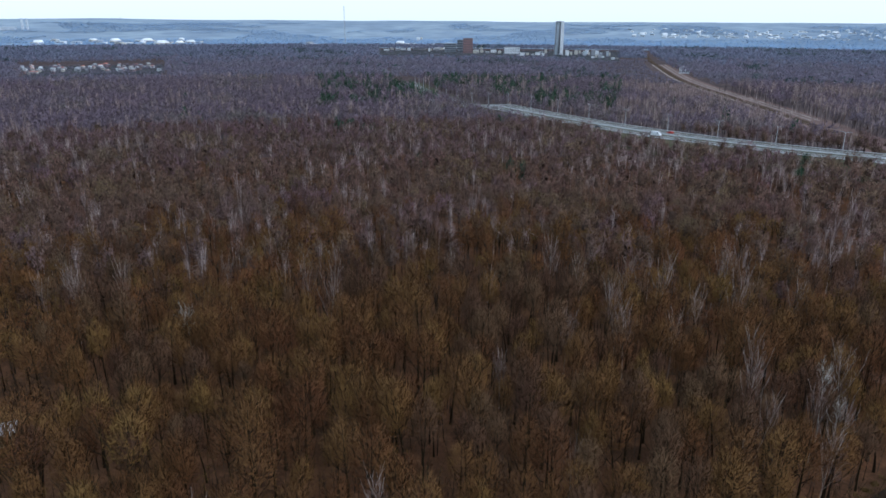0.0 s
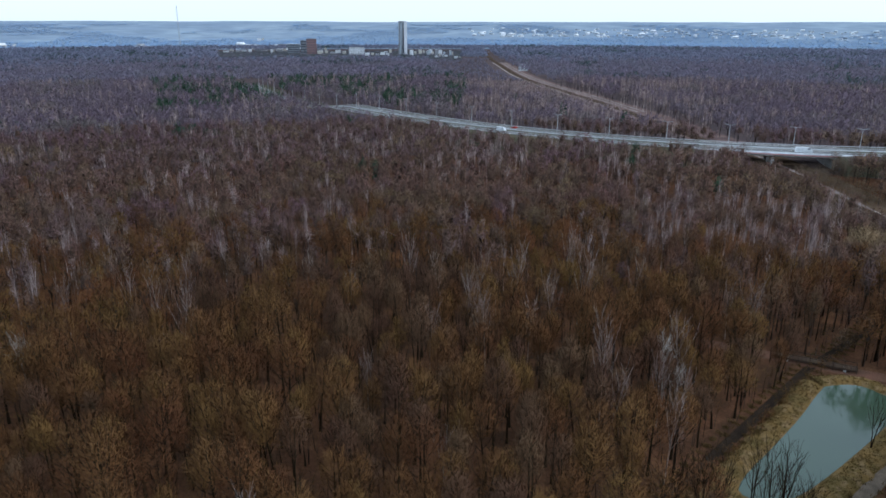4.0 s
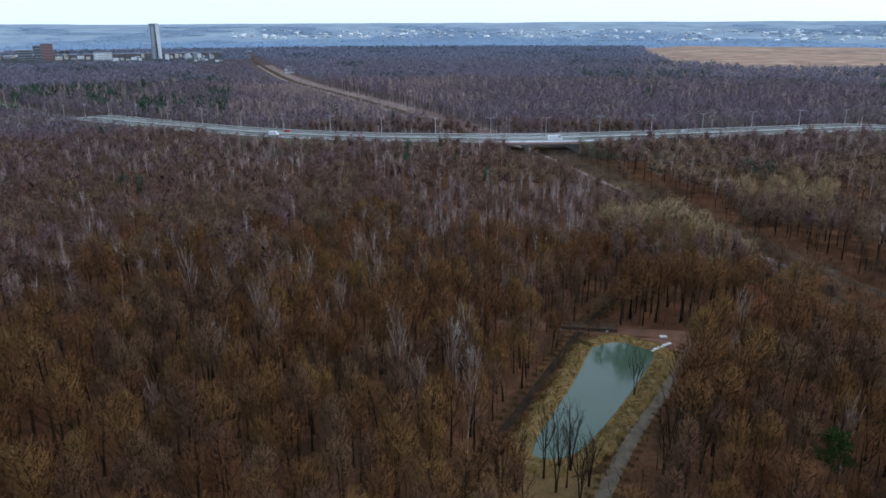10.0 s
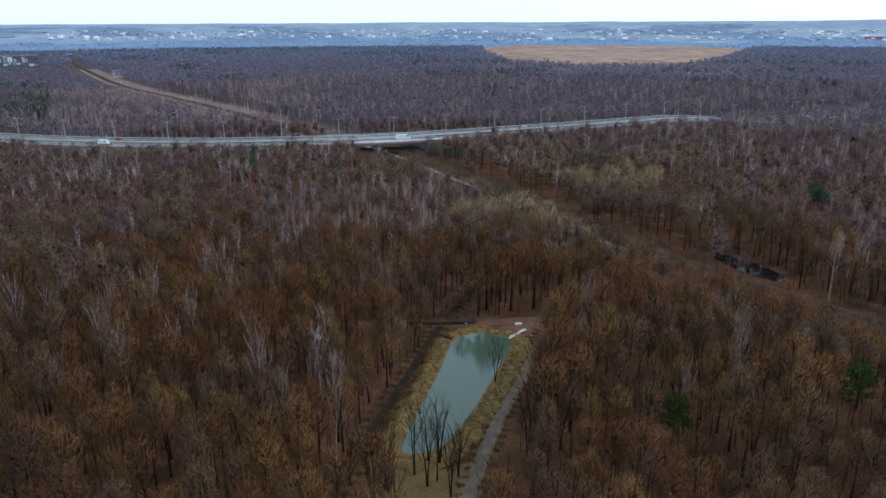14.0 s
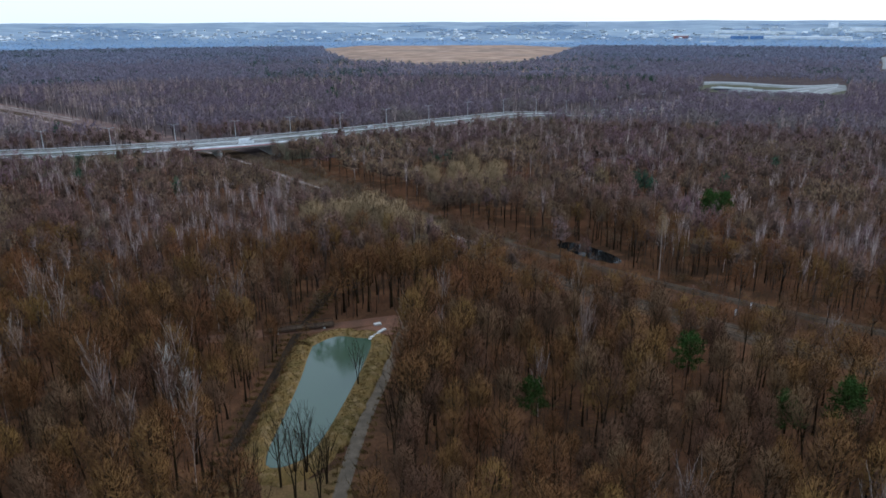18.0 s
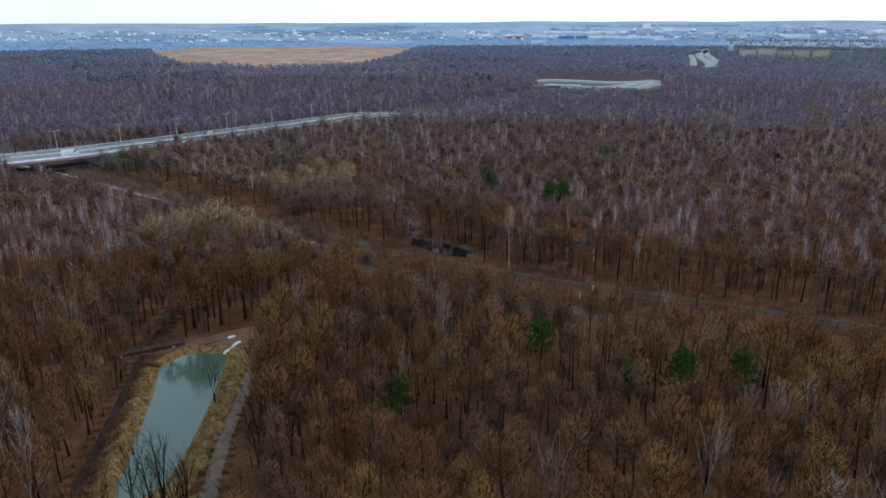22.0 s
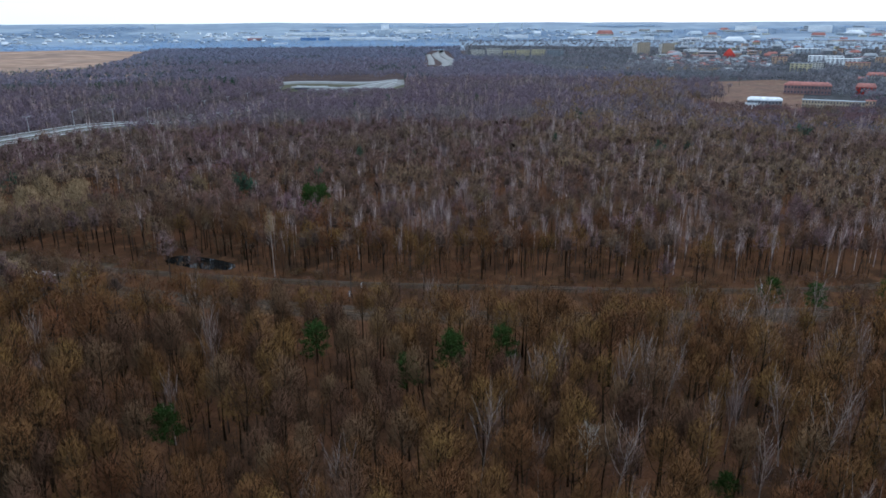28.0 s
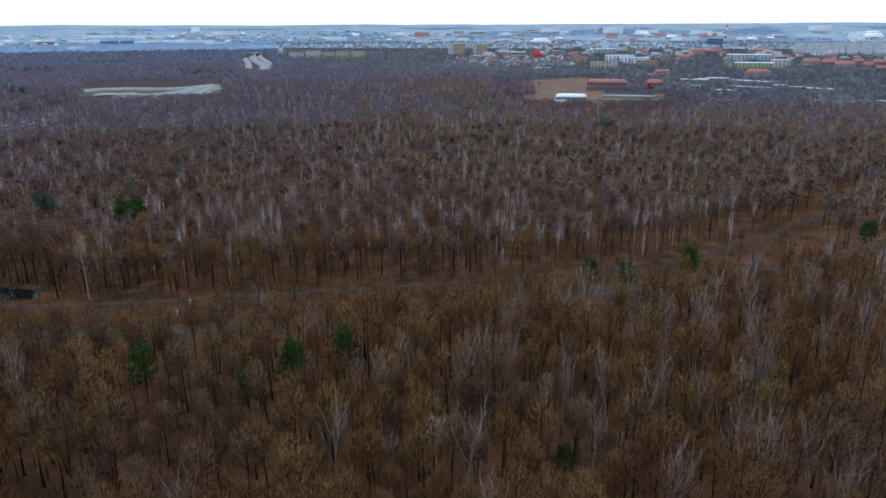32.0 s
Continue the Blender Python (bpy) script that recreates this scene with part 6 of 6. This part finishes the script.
flat_patch("road_verge", [(37.6, 4.4), (41.4, 4.4), (41.0, 2.15), (38.0, 2.15)], FLOOR_FAR, 0.12, "dull grass beside the winding road", "verge")
flat_patch("far_field", [(49, 3.3), (60, 3.4), (61, 3.15), (49, 3.15)], GRASS, 0.3, "strip of dry grass before the allotments", "field")
flat_patch("interchange_green", [(26.8, 5.4), (36.6, 5.4), (36.6, 4.2), (34, 4.34), (29, 4.3), (26.8, 4.34)], VERGE, 0.3, "grassy middle of the motorway interchange", "verge")
for k, pts in enumerate((((26.85, 4.42), (28.0, 4.34), (30.0, 4.36), (31.7, 4.45), (33.97, 4.5), (36.3, 4.27)), ((27.94, 4.68), (29.95, 4.84), (32.47, 4.92), (33.94, 4.68), (36.3, 4.38)), ((34.78, 5.1), (35.18, 4.78), (36.3, 4.5)), ((29.0, 4.98), (31.0, 5.1), (33.0, 5.04), (34.6, 4.8)))):
    ln = resample([polar(az, 79 / math.tan(radians(el))) for az, el in pts], 8)
    tagged(new("slip_road", ribbon("slip_road", ln, ((-7.5, 0.2), (-5.3, 1.9), (-5, 2.0 + 0.2 * k), (5, 2.0 + 0.2 * k), (5.3, 1.9), (7.5, 0.2)), CONCRETE_ROAD)), "pale interchange slip road on a bank", "road", kind="structure")
    tagged(new("slip_road_barrier", ribbon("slip_road_barrier", ln, ((5.1, 2.0 + 0.2 * k), (5.1, 2.9 + 0.2 * k), (5.3, 2.9 + 0.2 * k), (5.3, 1.9)), GALV)), "steel barrier along the slip road", "barrier", kind="structure")
over = tagged(new("interchange_bridge"), "low concrete bridge of the motorway interchange", "bridge")
bx, by = polar(29.2, 80 / math.tan(radians(4.84)))
part("deck", boxes("deck", [(0, 0, 2.6, 46, 12, 0.9, 0)], CONCRETE, 0.1), over)
# flat dark sheet in place of the shade below the deck
part("opening", boxes("opening", [(0, -6.03, 1.2, 40, 0.3, 1.9, 0)], DARK), over, "dark sheet painting the shade under the deck")
part("parapet", boxes("parapet", [(0, -6.1, 3.4, 46, 0.25, 0.7, 0)], WHITE), over)
over.matrix_basis = pose(bx, by, 0, 0, 0, -29.2)
for pts, half in ((((39.58, 1.98), (39.46, 2.14), (39.05, 2.25), (39.3, 2.54), (40.09, 2.93), (39.84, 3.2), (39.13, 3.44), (38.19, 3.78)), 9), (((39.6, 2.0), (39.6, 2.24), (39.97, 2.5), (40.78, 2.94), (40.22, 3.3)), 8), (((38.54, 2.3), (38.77, 2.68), (38.79, 3.1)), 6)):
    ln = resample([polar(az, 79 / math.tan(radians(el))) for az, el in pts], 15)
    tagged(new("winding_road", ribbon("winding_road", ln, ((-half - 1, 0.2), (-half, 1.2), (half, 1.2), (half + 1, 0.2)), CONCRETE_ROAD)), "pale winding dual carriageway", "road", kind="structure")

flat_patch("mine_yard", [(-53.2, 2.9), (-34.4, 2.9), (-34.4, 2.1), (-53.2, 2.1)], TOWN, 0.2, "dull grey yard of the mine", "yard")
flat_patch("allotment_ground", [(-78.3, 3.75), (-69.2, 3.75), (-69.2, 3.1), (-78.3, 3.1)], TOWN, 0.2, "grey-brown ground of the allotments", "ground")

# town trees
tn = 8200
taz, tel = g5.uniform(41, 88, tn), 1.3 + 4.4 * g5.uniform(0, 1, tn) ** 1.6
openf = ((taz > 57.5) & (taz < 66.5) & (tel > 3.9)) | ((taz > 66) & (taz < 72.5) & (tel > 5.2)) | ((taz > 73) & (tel > 3.7) & (g5.uniform(0, 1, tn) < 0.55))
pl = np.array([sighted(a, e)[:3] for a, e in zip(taz[~openf], tel[~openf])])
pl = pl[np.linalg.norm(pl[:, :2], axis=1) > np.interp(np.degrees(np.arctan2(pl[:, 0], pl[:, 1])), [41, 49, 57, 90], [1700, 1120, 1040, 700])]
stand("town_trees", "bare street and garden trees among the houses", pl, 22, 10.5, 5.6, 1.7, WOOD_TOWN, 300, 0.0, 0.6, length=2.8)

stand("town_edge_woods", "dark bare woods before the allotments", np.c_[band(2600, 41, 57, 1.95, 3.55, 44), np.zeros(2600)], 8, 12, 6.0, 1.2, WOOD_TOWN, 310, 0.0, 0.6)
stand("garden_trees", "bare garden trees between the low houses", np.c_[band(330, 72, 88, 4.5, 5.9, 45), np.zeros(330)], 30, 8, 4.0, 0.8, WOOD_EDGE, 320, 0.4)
stand("yard_trees", "low bare trees round the mine buildings", np.c_[band(420, -54.5, -34.4, 2.2, 3.05, 50), np.zeros(420)], 14, 6, 4.5, 1.4, WOOD_EDGE, 370, 0.0)
stand("clearing_scrub", "low bare scrub before the allotment cabins", np.c_[band(800, -78.3, -69.2, 3.15, 4.5, 46), np.zeros(800)], 20, 5.5, 4.5, 0.9, WOOD_EDGE, 330, 0.4)
stand("town_edge_woods", "bare trees round the open field", np.c_[band(500, 55, 66, 3.1, 4.15, 47), np.zeros(500)], 14, 11, 5.0, 1.0, WOOD_TOWN, 340, 0.0, 0.6)
stand("field_edge_trees", "low bare trees before the sports field", np.c_[band(620, 60, 73.5, 5.95, 7.0, 49), np.zeros(620)], 40, 7, 4.0, 0.6, WOOD_MID, 360, 0.4)
stand("school_trees", "bare trees beside the school", np.c_[band(160, 69.5, 73.5, 5.0, 6.4, 48), np.zeros(160)], 40, 8, 3.4, 0.5, WOOD_FAR, 350, 0.4)
